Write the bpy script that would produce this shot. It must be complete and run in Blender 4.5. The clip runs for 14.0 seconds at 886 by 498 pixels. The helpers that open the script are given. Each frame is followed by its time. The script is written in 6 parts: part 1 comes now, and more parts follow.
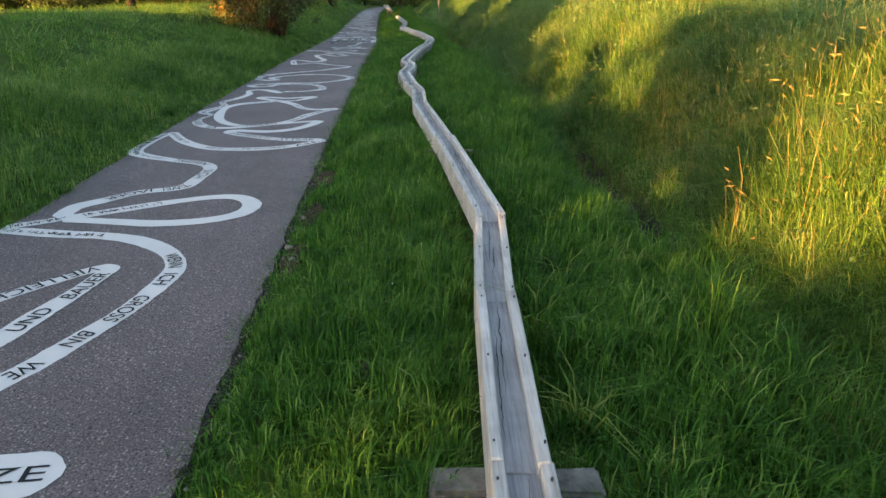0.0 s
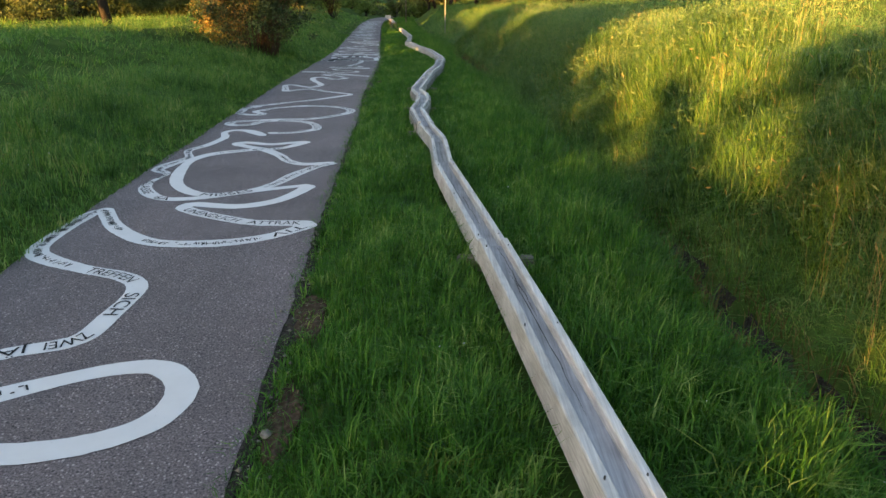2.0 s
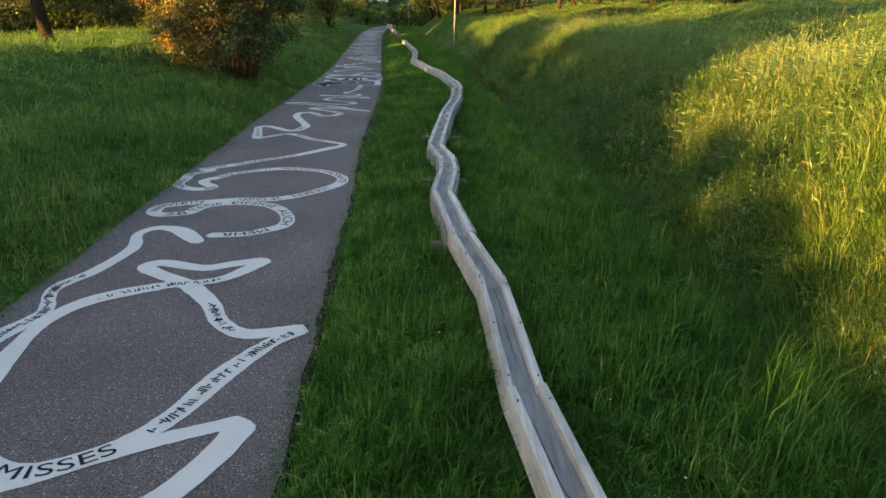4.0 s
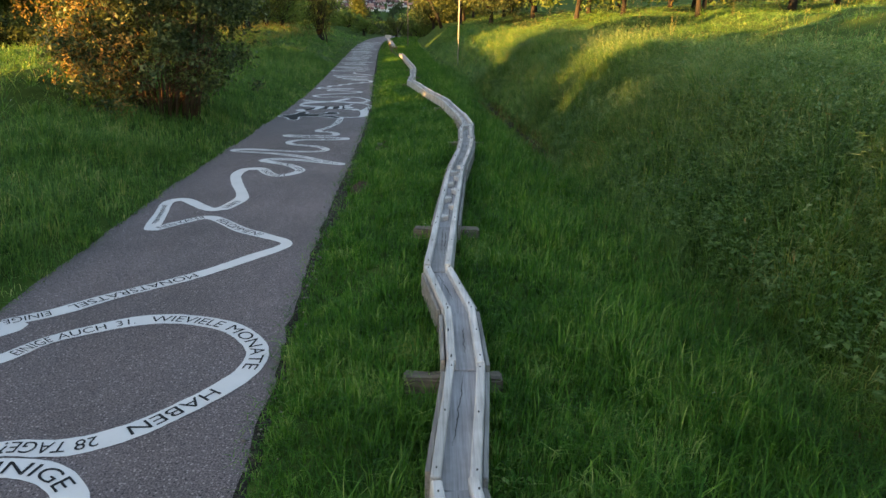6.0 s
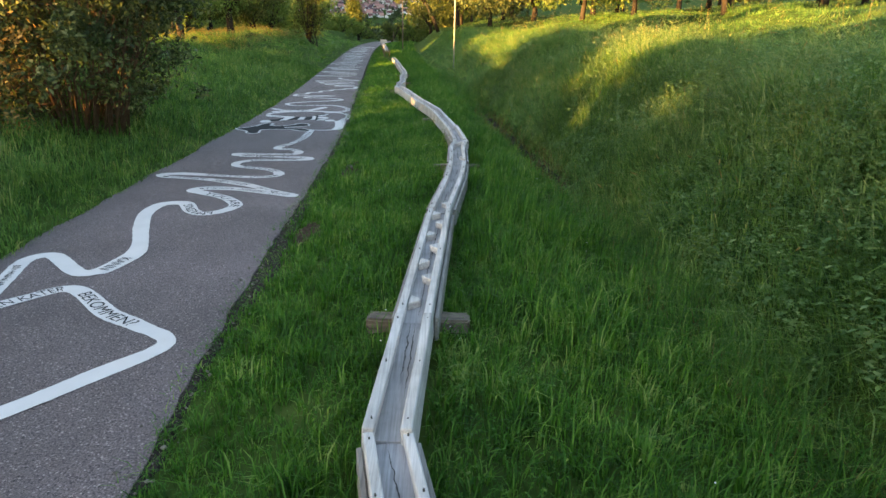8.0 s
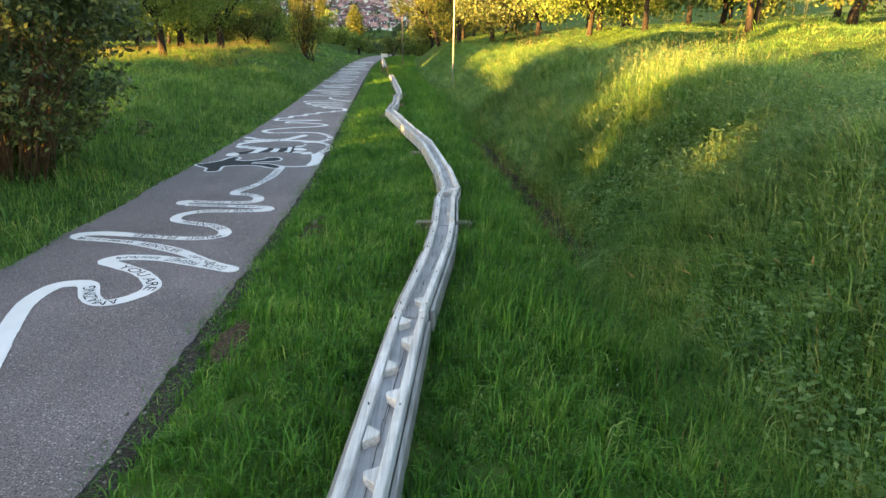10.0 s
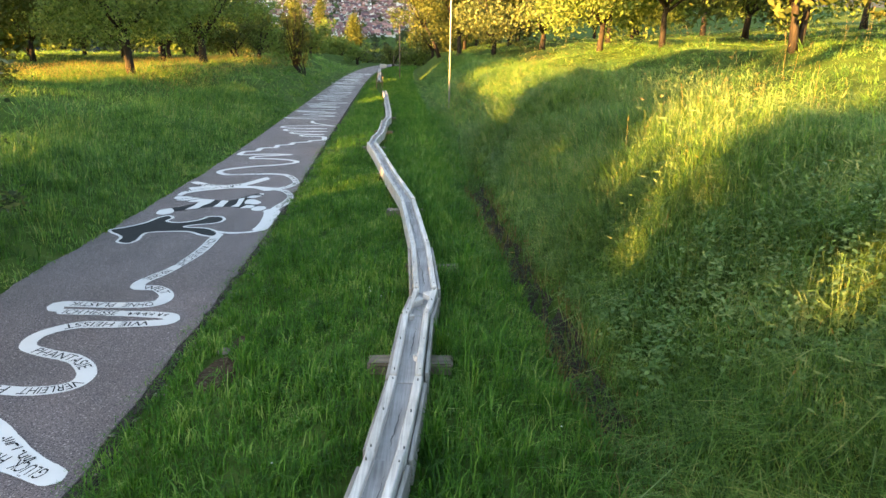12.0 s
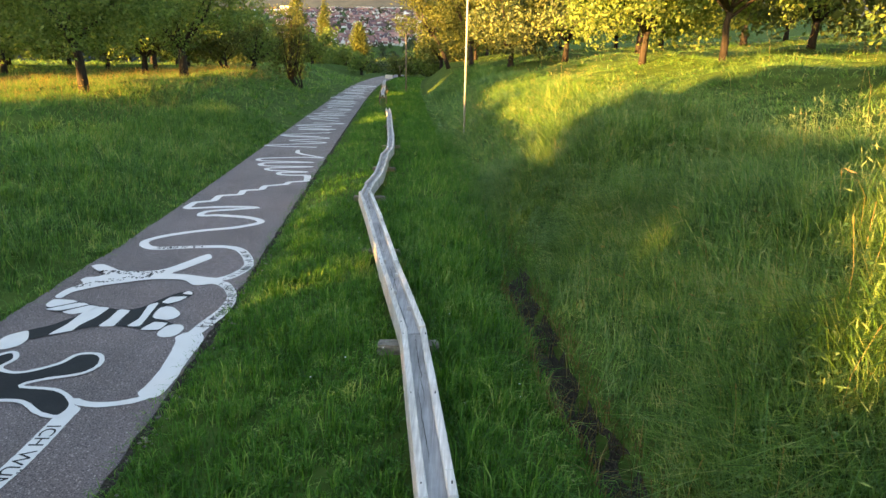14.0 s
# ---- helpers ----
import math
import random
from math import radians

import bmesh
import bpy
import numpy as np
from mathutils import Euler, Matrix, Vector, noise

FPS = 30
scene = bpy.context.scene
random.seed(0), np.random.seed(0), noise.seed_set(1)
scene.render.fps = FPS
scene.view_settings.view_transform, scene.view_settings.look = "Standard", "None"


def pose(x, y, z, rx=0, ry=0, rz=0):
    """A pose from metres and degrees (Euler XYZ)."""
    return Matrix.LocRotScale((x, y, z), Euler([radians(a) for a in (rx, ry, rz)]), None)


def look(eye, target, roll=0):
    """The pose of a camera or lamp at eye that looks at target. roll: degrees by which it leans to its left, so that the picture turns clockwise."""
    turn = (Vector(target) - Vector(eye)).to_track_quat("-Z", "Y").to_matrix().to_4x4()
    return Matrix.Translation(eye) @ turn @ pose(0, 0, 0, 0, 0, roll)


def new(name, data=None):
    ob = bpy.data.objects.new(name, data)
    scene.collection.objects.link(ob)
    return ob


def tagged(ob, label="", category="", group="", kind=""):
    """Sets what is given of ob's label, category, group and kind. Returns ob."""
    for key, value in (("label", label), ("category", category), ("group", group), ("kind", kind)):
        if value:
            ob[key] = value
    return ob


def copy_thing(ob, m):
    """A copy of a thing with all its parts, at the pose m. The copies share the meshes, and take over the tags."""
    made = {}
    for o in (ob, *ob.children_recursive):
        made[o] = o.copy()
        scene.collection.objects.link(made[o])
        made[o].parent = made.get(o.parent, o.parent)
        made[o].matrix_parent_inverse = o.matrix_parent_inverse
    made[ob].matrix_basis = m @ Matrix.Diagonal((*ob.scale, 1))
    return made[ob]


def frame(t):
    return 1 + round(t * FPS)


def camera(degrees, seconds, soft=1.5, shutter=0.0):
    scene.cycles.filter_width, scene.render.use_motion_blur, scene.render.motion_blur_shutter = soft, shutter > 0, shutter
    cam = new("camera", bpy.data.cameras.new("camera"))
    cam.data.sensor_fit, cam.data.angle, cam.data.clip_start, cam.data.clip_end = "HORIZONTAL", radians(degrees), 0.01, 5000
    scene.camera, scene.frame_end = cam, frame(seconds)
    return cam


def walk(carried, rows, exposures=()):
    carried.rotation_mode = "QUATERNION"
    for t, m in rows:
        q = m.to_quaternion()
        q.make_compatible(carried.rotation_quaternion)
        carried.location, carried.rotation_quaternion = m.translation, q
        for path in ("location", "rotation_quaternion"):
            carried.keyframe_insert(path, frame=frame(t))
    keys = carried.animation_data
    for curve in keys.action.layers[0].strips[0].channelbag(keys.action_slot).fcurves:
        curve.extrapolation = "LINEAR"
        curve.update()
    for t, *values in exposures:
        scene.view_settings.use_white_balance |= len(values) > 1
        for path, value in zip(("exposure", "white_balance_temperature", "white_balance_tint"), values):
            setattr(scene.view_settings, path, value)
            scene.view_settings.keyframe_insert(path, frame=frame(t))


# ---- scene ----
# Camera: seconds, x, y, z, yaw, pitch, roll
cam = camera(67.0, 14.0, soft=1.5)
ROWS = [
    (0.0, 0.030, -0.844, 1.898, -0.391, -20.948, -0.563),
    (0.5, -0.044, -0.274, 1.888, -0.396, -20.772, -0.556),
    (1.0, -0.120, 0.378, 1.917, -0.396, -20.598, -0.466),
    (1.5, -0.210, 1.162, 1.971, -0.374, -20.423, -0.563),
    (2.0, -0.318, 2.024, 2.052, -0.343, -20.274, -0.808),
    (2.5, -0.455, 2.980, 2.140, -0.373, -20.148, -1.043),
    (3.0, -0.562, 4.067, 2.239, -0.331, -20.036, -1.250),
    (3.2, -0.601, 4.527, 2.278, -0.323, -20.013, -1.291),
    (5.3, -0.869, 9.547, 2.166, -0.260, -19.241, -1.047),
    (5.5, -0.853, 10.020, 2.188, -0.219, -19.202, -1.023),
    (6.0, -0.771, 11.194, 2.267, -0.234, -19.045, -0.934),
    (6.5, -0.707, 12.344, 2.281, -0.251, -18.847, -0.928),
    (7.0, -0.641, 13.113, 2.112, -0.287, -18.695, -1.000),
    (7.2, -0.623, 13.283, 2.041, -0.332, -18.733, -1.012),
    (9.3, -0.433, 14.922, 2.075, -0.096, -17.852, -0.925),
    (9.5, -0.406, 15.174, 2.115, -0.049, -17.752, -0.927),
    (10.0, -0.331, 15.784, 2.183, 0.025, -17.592, -0.977),
    (10.5, -0.271, 16.358, 2.234, 0.116, -17.448, -0.991),
    (11.0, -0.197, 17.019, 2.303, 0.193, -17.281, -0.988),
    (11.5, -0.116, 17.711, 2.406, 0.242, -17.195, -0.969),
    (12.0, -0.050, 18.504, 2.505, 0.324, -17.074, -0.979),
    (12.5, -0.033, 19.430, 2.576, 0.387, -16.915, -0.962),
    (13.0, -0.027, 20.479, 2.579, 0.470, -16.747, -0.985),
    (13.5, -0.115, 21.575, 2.583, 0.772, -16.579, -1.011),
    (14.0, -0.282, 22.741, 2.604, 0.902, -16.415, -1.027),
]
walk(cam, [(t, pose(x, y, z, 90 + pitch, roll, yaw)) for t, x, y, z, yaw, pitch, roll in ROWS],
     exposures=((0.0, 2.92, 7150, 11.5), (2.0, 2.86, 7200, 12), (3.0, 2.58, 7200, 12), (6.5, 2.93, 7100, 11.5), (9.5, 3.53, 7200, 10.5), (12.5, 3.68, 7400, 12), (13.6, 3.68, 7400, 12), (14.0, 3.47, 7400, 12)))

# ---- light ----
SUN_ELEV, SUN_AZ = radians(8.0), (-0.75, -0.66)      # the low evening sun stands behind and to the side of the walk
world = bpy.data.worlds.new("evening_sky")
scene.world = world
world.use_nodes = True
wn = world.node_tree
sky = wn.nodes.new("ShaderNodeTexSky")
sky.sky_type = "NISHITA"
sky.sun_disc = False
sky.sun_elevation = SUN_ELEV
sky.sun_rotation = math.atan2(SUN_AZ[0], SUN_AZ[1])
wn.links.new(sky.outputs[0], wn.nodes["Background"].inputs[0])
wn.nodes["Background"].inputs[1].default_value = 0.09
sun = new("sun", bpy.data.lights.new("sun", "SUN"))
sun.data.energy, sun.data.angle, sun.data.color = 6.2, radians(0.6), (1.0, 0.54, 0.15)
sun.matrix_world = look((SUN_AZ[0] * 100, SUN_AZ[1] * 100, 100 * math.tan(SUN_ELEV)), (0, 0, 0))


# ---- materials ----
def material(name):
    m = bpy.data.materials.new(name)
    m.use_nodes = True
    nt = m.node_tree
    bsdf = nt.nodes["Principled BSDF"]
    return m, nt, bsdf


def node(nt, kind, **kw):
    n = nt.nodes.new(kind)
    for k, v in kw.items():
        n.inputs[k.replace("_", " ")].default_value = v
    return n


def ramp(nt, fac, stops):
    r = nt.nodes.new("ShaderNodeValToRGB")
    els = r.color_ramp.elements
    while len(els) < len(stops):
        els.new(0.5)
    for e, (p, c) in zip(els, stops):
        e.position, e.color = p, (*c, 1)
    nt.links.new(fac, r.inputs[0])
    return r.outputs[0]


def mix(nt, fac, a, b, mode="MIX"):
    m = nt.nodes.new("ShaderNodeMix")
    m.data_type, m.blend_type = "RGBA", mode
    for sock, v in ((m.inputs[0], fac), (m.inputs[6], a), (m.inputs[7], b)):
        if isinstance(v, (int, float)):
            sock.default_value = v
        elif isinstance(v, tuple):
            sock.default_value = (*v, 1)
        else:
            nt.links.new(v, sock)
    return m.outputs[2]


def coords(nt, scale=(1, 1, 1)):
    tc = nt.nodes.new("ShaderNodeTexCoord")
    mp = nt.nodes.new("ShaderNodeMapping")
    mp.inputs["Scale"].default_value = scale
    nt.links.new(tc.outputs["Object"], mp.inputs[0])
    return mp.outputs[0]


def noise_tex(nt, vec, scale, detail=4.0, rough=0.55):
    n = node(nt, "ShaderNodeTexNoise", Scale=scale, Detail=detail, Roughness=rough)
    nt.links.new(vec, n.inputs["Vector"])
    return n.outputs["Fac"]


def bump(nt, bsdf, height, strength, distance):
    b = node(nt, "ShaderNodeBump", Strength=strength, Distance=distance)
    nt.links.new(height, b.inputs["Height"])
    nt.links.new(b.outputs[0], bsdf.inputs["Normal"])


def asphalt_material():
    m, nt, b = material("old_asphalt")
    v = coords(nt)
    fine = noise_tex(nt, v, 88, 4, 0.75)
    mid = noise_tex(nt, v, 38, 3, 0.6)
    big = noise_tex(nt, v, 0.8, 6, 0.6)
    streak = noise_tex(nt, coords(nt, (1.0, 0.25, 1.0)), 3.0, 4)
    c = ramp(nt, fine, [(0.36, (0.045, 0.037, 0.041)), (0.5, (0.16, 0.13, 0.138)), (0.6, (0.235, 0.192, 0.2)), (0.7, (0.45, 0.385, 0.385))])
    for scale, size, lo, tone in ((52.0, 0.19, 0.6, (0.42, 0.37, 0.37)), (33.0, 0.15, 0.72, (0.46, 0.4, 0.39)), (44.0, 0.2, 0.68, (0.033, 0.03, 0.032))):
        grit = node(nt, "ShaderNodeTexVoronoi", Scale=scale)
        nt.links.new(v, grit.inputs["Vector"])
        dot = ramp(nt, grit.outputs["Distance"], [(size, (0.9, 0.9, 0.9)), (size * 1.8, (0, 0, 0))])
        sep = nt.nodes.new("ShaderNodeSeparateColor")
        nt.links.new(grit.outputs["Color"], sep.inputs[0])
        pick = ramp(nt, sep.outputs[0], [(lo, (0, 0, 0)), (lo + 0.05, (1, 1, 1))])
        c = mix(nt, mix(nt, 1.0, dot, pick, "MULTIPLY"), c, tone)
    c = mix(nt, 1.0, c, ramp(nt, mid, [(0.32, (0.82, 0.81, 0.8)), (0.68, (1.12, 1.12, 1.12))]), "MULTIPLY")
    c = mix(nt, 1.0, c, ramp(nt, big, [(0.32, (0.8, 0.78, 0.77)), (0.68, (1.12, 1.09, 1.08))]), "MULTIPLY")
    c = mix(nt, 1.0, c, ramp(nt, streak, [(0.3, (0.9, 0.9, 0.9)), (0.7, (1.06, 1.05, 1.05))]), "MULTIPLY")
    nt.links.new(c, b.inputs["Base Color"])
    b.inputs["Roughness"].default_value = 0.85
    bump(nt, b, fine, 1.0, 0.012)
    return m


def paint_material(name, light, dark, worn):
    m, nt, b = material(name)
    v = coords(nt)
    wear = noise_tex(nt, v, 60, 5, 0.7)
    blot = noise_tex(nt, v, 5, 4)
    c = mix(nt, ramp(nt, blot, [(0.35, (0, 0, 0)), (0.75, (0.45, 0.45, 0.45))]), light, dark)
    c = mix(nt, ramp(nt, wear, [(0.66, (0, 0, 0)), (0.8, (worn, worn, worn))]), c, (0.2, 0.19, 0.185))
    nt.links.new(c, b.inputs["Base Color"])
    b.inputs["Roughness"].default_value = 0.85
    b.inputs["Specular IOR Level"].default_value = 0.15
    bump(nt, b, noise_tex(nt, v, 140, 3, 0.7), 0.4, 0.004)
    return m


def wood_material(name, pale, dark, grain=(70, 2.2, 70)):
    m, nt, b = material(name)
    g = noise_tex(nt, coords(nt, grain), 1.0, 6, 0.65)
    st = noise_tex(nt, coords(nt), 3.0, 5)
    c = ramp(nt, g, [(0.3, dark), (0.5, tuple(0.5 * (p + q) for p, q in zip(pale, dark))), (0.68, pale)])
    c = mix(nt, 1.0, c, ramp(nt, st, [(0.28, (0.66, 0.64, 0.62)), (0.62, (1.06, 1.05, 1.06))]), "MULTIPLY")
    info = nt.nodes.new("ShaderNodeObjectInfo")
    c = mix(nt, 1.0, c, ramp(nt, info.outputs["Random"], [(0.0, (0.86, 0.85, 0.84)), (1.0, (1.08, 1.08, 1.1))]), "MULTIPLY")
    nt.links.new(c, b.inputs["Base Color"])
    b.inputs["Roughness"].default_value = 0.75
    bump(nt, b, g, 0.5, 0.004)
    return m


def leaf_material(name, stops, trans=0.45, rough=0.55, gloss=0.12):
    """Blades and leaves: the colour changes from piece to piece, and light shines through."""
    m, nt, b = material(name)
    geo = nt.nodes.new("ShaderNodeNewGeometry")
    v = coords(nt)
    patch = noise_tex(nt, v, 0.9, 6, 0.65)
    f = nt.nodes.new("ShaderNodeMath")
    f.operation = "MULTIPLY_ADD"
    nt.links.new(geo.outputs["Random Per Island"], f.inputs[0])
    f.inputs[1].default_value = 0.62
    off = nt.nodes.new("ShaderNodeMath")
    off.operation = "MULTIPLY_ADD"
    nt.links.new(patch, off.inputs[0])
    off.inputs[1].default_value = 1.2
    tuft = nt.nodes.new("ShaderNodeMath")
    tuft.operation = "MULTIPLY_ADD"
    nt.links.new(noise_tex(nt, v, 5.5, 3, 0.6), tuft.inputs[0])
    tuft.inputs[1].default_value, tuft.inputs[2].default_value = 1.5, -1.17
    nt.links.new(tuft.outputs[0], off.inputs[2])
    nt.links.new(off.outputs[0], f.inputs[2])
    c = ramp(nt, f.outputs[0], stops)
    nt.links.new(c, b.inputs["Base Color"])
    b.inputs["Roughness"].default_value = rough
    b.inputs["Specular IOR Level"].default_value = gloss
    tr = nt.nodes.new("ShaderNodeBsdfTranslucent")
    nt.links.new(mix(nt, 1.0, c, (1.2, 1.22, 0.6), "MULTIPLY"), tr.inputs[0])
    mx = nt.nodes.new("ShaderNodeMixShader")
    mx.inputs[0].default_value = trans
    nt.links.new(b.outputs[0], mx.inputs[1])
    nt.links.new(tr.outputs[0], mx.inputs[2])
    nt.links.new(mx.outputs[0], nt.nodes["Material Output"].inputs[0])
    return m


def plain_material(name, stops, scale=6.0, rough=0.8, stretch=(1, 1, 1), relief=0.4, dist=0.01, gloss=0.5):
    m, nt, b = material(name)
    n = noise_tex(nt, coords(nt, stretch), scale, 6, 0.6)
    nt.links.new(ramp(nt, n, stops), b.inputs["Base Color"])
    b.inputs["Roughness"].default_value = rough
    b.inputs["Specular IOR Level"].default_value = gloss
    bump(nt, b, n, relief, dist)
    return m


ASPHALT = asphalt_material()
WHITE = paint_material("white_road_paint", (0.64, 0.61, 0.61), (0.53, 0.505, 0.505), 0.8)
BLACK = paint_material("black_road_paint", (0.02, 0.021, 0.024), (0.035, 0.035, 0.038), 0.35)
INK = paint_material("black_lettering_paint", (0.018, 0.018, 0.02), (0.04, 0.04, 0.045), 0.3)
WOOD = wood_material("silvered_timber", (0.62, 0.6, 0.58), (0.34, 0.325, 0.315))
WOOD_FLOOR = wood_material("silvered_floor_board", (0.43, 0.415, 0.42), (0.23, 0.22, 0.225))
WOOD_OUTER = wood_material("darker_weathered_timber", (0.36, 0.34, 0.32), (0.17, 0.155, 0.145))
WOOD_BEAM = wood_material("weathered_beam", (0.24, 0.195, 0.145), (0.06, 0.048, 0.036), (9, 30, 30))
STONE = plain_material("sandstone_block", [(0.3, (0.07, 0.06, 0.05)), (0.55, (0.17, 0.15, 0.125)), (0.8, (0.3, 0.265, 0.22))], 14)
CRACK = plain_material("dark_split", [(0.3, (0.03, 0.027, 0.025)), (0.7, (0.06, 0.055, 0.05))], 30)
SOIL = plain_material("dark_crumbled_soil", [(0.3, (0.016, 0.013, 0.011)), (0.5, (0.038, 0.032, 0.026)), (0.72, (0.095, 0.082, 0.068))], 45, 0.95, relief=1.0, dist=0.02, gloss=0.1)
EARTH = plain_material("grassy_earth", [(0.3, (0.028, 0.05, 0.012)), (0.5, (0.048, 0.085, 0.018)), (0.7, (0.08, 0.115, 0.028))], 2.2, 0.95, relief=1.0, dist=0.05, gloss=0.03)
BARK = plain_material("tree_bark", [(0.3, (0.018, 0.015, 0.013)), (0.6, (0.038, 0.031, 0.026)), (0.8, (0.07, 0.057, 0.047))], 9, 0.9, (3, 3, 0.6), 0.9, 0.03, gloss=0.1)
TWIG = plain_material("reddish_twigs", [(0.3, (0.06, 0.038, 0.026)), (0.7, (0.15, 0.092, 0.058))], 12, 0.9, gloss=0.1)
GRASS = leaf_material("verge_grass", [(0.05, (0.018, 0.062, 0.009)), (0.4, (0.046, 0.143, 0.02)), (0.75, (0.108, 0.235, 0.038)), (1.0, (0.26, 0.34, 0.11))], 0.42, 0.45, 0.16)
MEADOW = leaf_material("meadow_grass", [(0.05, (0.026, 0.074, 0.02)), (0.4, (0.084, 0.193, 0.045)), (0.75, (0.19, 0.31, 0.078)), (1.0, (0.43, 0.41, 0.18))], 0.47, 0.48, 0.2)
STRAW = leaf_material("ripe_grass_heads", [(0.2, (0.16, 0.14, 0.05)), (0.6, (0.3, 0.23, 0.1)), (0.95, (0.42, 0.27, 0.14))], 0.4, 0.8)
DRY = leaf_material("brown_dry_grass", [(0.2, (0.07, 0.055, 0.02)), (0.6, (0.16, 0.12, 0.05)), (0.95, (0.24, 0.18, 0.08))], 0.3, 0.8)
LEAF = leaf_material("orchard_leaves", [(0.1, (0.06, 0.1, 0.03)), (0.5, (0.12, 0.18, 0.05)), (0.9, (0.21, 0.25, 0.085))], 0.45, 0.55, 0.1)
LEAF_DARK = leaf_material("dark_bush_leaves", [(0.1, (0.026, 0.044, 0.018)), (0.5, (0.066, 0.094, 0.036)), (0.9, (0.19, 0.205, 0.085))], 0.32, 0.42, 0.22)
LEAF_GOLD = leaf_material("yellow_green_leaves", [(0.1, (0.045, 0.066, 0.02)), (0.5, (0.075, 0.094, 0.03)), (0.9, (0.12, 0.13, 0.05))], 0.4, 0.6, 0.06)


def tinted_material(name, stops, scale):
    """A plain surface whose tone changes from house to house."""
    m, nt, b = material(name)
    info = nt.nodes.new("ShaderNodeObjectInfo")
    c = ramp(nt, info.outputs["Random"], stops)
    c = mix(nt, 1.0, c, ramp(nt, noise_tex(nt, coords(nt), scale, 4), [(0.3, (0.8, 0.8, 0.8)), (0.7, (1.1, 1.1, 1.1))]), "MULTIPLY")
    nt.links.new(c, b.inputs["Base Color"])
    b.inputs["Roughness"].default_value = 0.9
    b.inputs["Specular IOR Level"].default_value = 0.1
    return m


WALL = tinted_material("house_render", [(0.0, (0.5, 0.46, 0.45)), (0.3, (0.75, 0.72, 0.7)), (0.75, (0.85, 0.83, 0.82)), (1.0, (0.92, 0.91, 0.9))], 0.3)
ROOF = tinted_material("red_clay_tiles", [(0.0, (0.08, 0.055, 0.07)), (0.4, (0.16, 0.085, 0.095)), (0.75, (0.28, 0.14, 0.13)), (1.0, (0.48, 0.27, 0.23))], 0.6)
# the blue haze of distance is put into the woods' base colour
WOODS_HAZED = plain_material("far_wooded_hill_hazed", [(0.3, (0.022, 0.034, 0.055)), (0.7, (0.034, 0.048, 0.072))], 0.05, 0.95, relief=0.5, dist=2.0, gloss=0.0)
METAL = plain_material("galvanised_pole", [(0.3, (0.22, 0.215, 0.21)), (0.7, (0.32, 0.31, 0.3))], 4, 0.55, relief=0.1)
PANE = plain_material("dark_window_glass", [(0.3, (0.04, 0.045, 0.05)), (0.7, (0.08, 0.085, 0.09))], 1.0, 0.2, relief=0.0)


# ---- mesh helpers ----
def part(name, bm, mat, parent=None, label=""):
    me = bpy.data.meshes.new(name)
    bm.to_mesh(me)
    bm.free()
    me.materials.append(mat)
    ob = new(name, me)
    ob.parent = parent
    if label:
        ob["label"] = label
    return ob


def from_arrays(name, verts, faces, mat, parent=None, smooth=False):
    me = bpy.data.meshes.new(name)
    me.from_pydata([tuple(v) for v in verts], [], [tuple(f) for f in faces])
    me.materials.append(mat)
    if smooth:
        me.polygons.foreach_set("use_smooth", [True] * len(me.polygons))
    ob = new(name, me)
    ob.parent = parent
    return ob


def adopt(ob, parent):
    """Hang a part that was built in place under its thing."""
    ob.parent = parent
    ob.matrix_parent_inverse = Matrix.Translation(-Vector(parent.location))
    return ob


def empty(name, at):
    e = new(name)
    e.location = at
    e.empty_display_size = 0.1
    return e


def fast_mesh(name, verts, loops, starts, mat, parent=None):
    """One mesh from flat arrays."""
    me = bpy.data.meshes.new(name)
    me.vertices.add(len(verts))
    me.vertices.foreach_set("co", np.ascontiguousarray(verts, dtype=np.float32).ravel())
    me.loops.add(len(loops))
    me.loops.foreach_set("vertex_index", np.ascontiguousarray(loops, dtype=np.int32))
    me.polygons.add(len(starts))
    me.polygons.foreach_set("loop_start", np.ascontiguousarray(starts, dtype=np.int32))
    me.update(calc_edges=True)
    me.materials.append(mat)
    ob = new(name, me)
    ob.parent = parent
    return ob


def plank(name, a, b, width, z0, z1, mat, parent, label="", twist=0.0, bevel=0.006, steps=3):
    """A board from a to b (plan points), with slightly uneven faces and worn edges."""
    a, b = Vector(a), Vector(b)
    d = (b - a)
    length = d.length
    bm = bmesh.new()
    bmesh.ops.create_cube(bm, size=1.0)
    bmesh.ops.scale(bm, vec=(width, length, z1 - z0), verts=bm.verts)
    long_edges = [e for e in bm.edges if abs((e.verts[0].co - e.verts[1].co).y) > 0.5 * length]
    bmesh.ops.subdivide_edges(bm, edges=long_edges, cuts=steps)
    bmesh.ops.bevel(bm, geom=[e for e in bm.edges if len(e.link_faces) == 2 and e.calc_face_angle(0) > 0.5], offset=bevel, segments=1, affect="EDGES")
    ang = math.atan2(-d.x, d.y)
    m = Matrix.Translation(((a.x + b.x) / 2, (a.y + b.y) / 2, (z0 + z1) / 2)) @ Matrix.Rotation(ang, 4, "Z") @ Matrix.Rotation(twist, 4, "Y")
    for v in bm.verts:
        w = m @ v.co
        k = noise.noise_vector(w * 2.7) * 0.005
        v.co = w + k
    return part(name, bm, mat, parent, label)


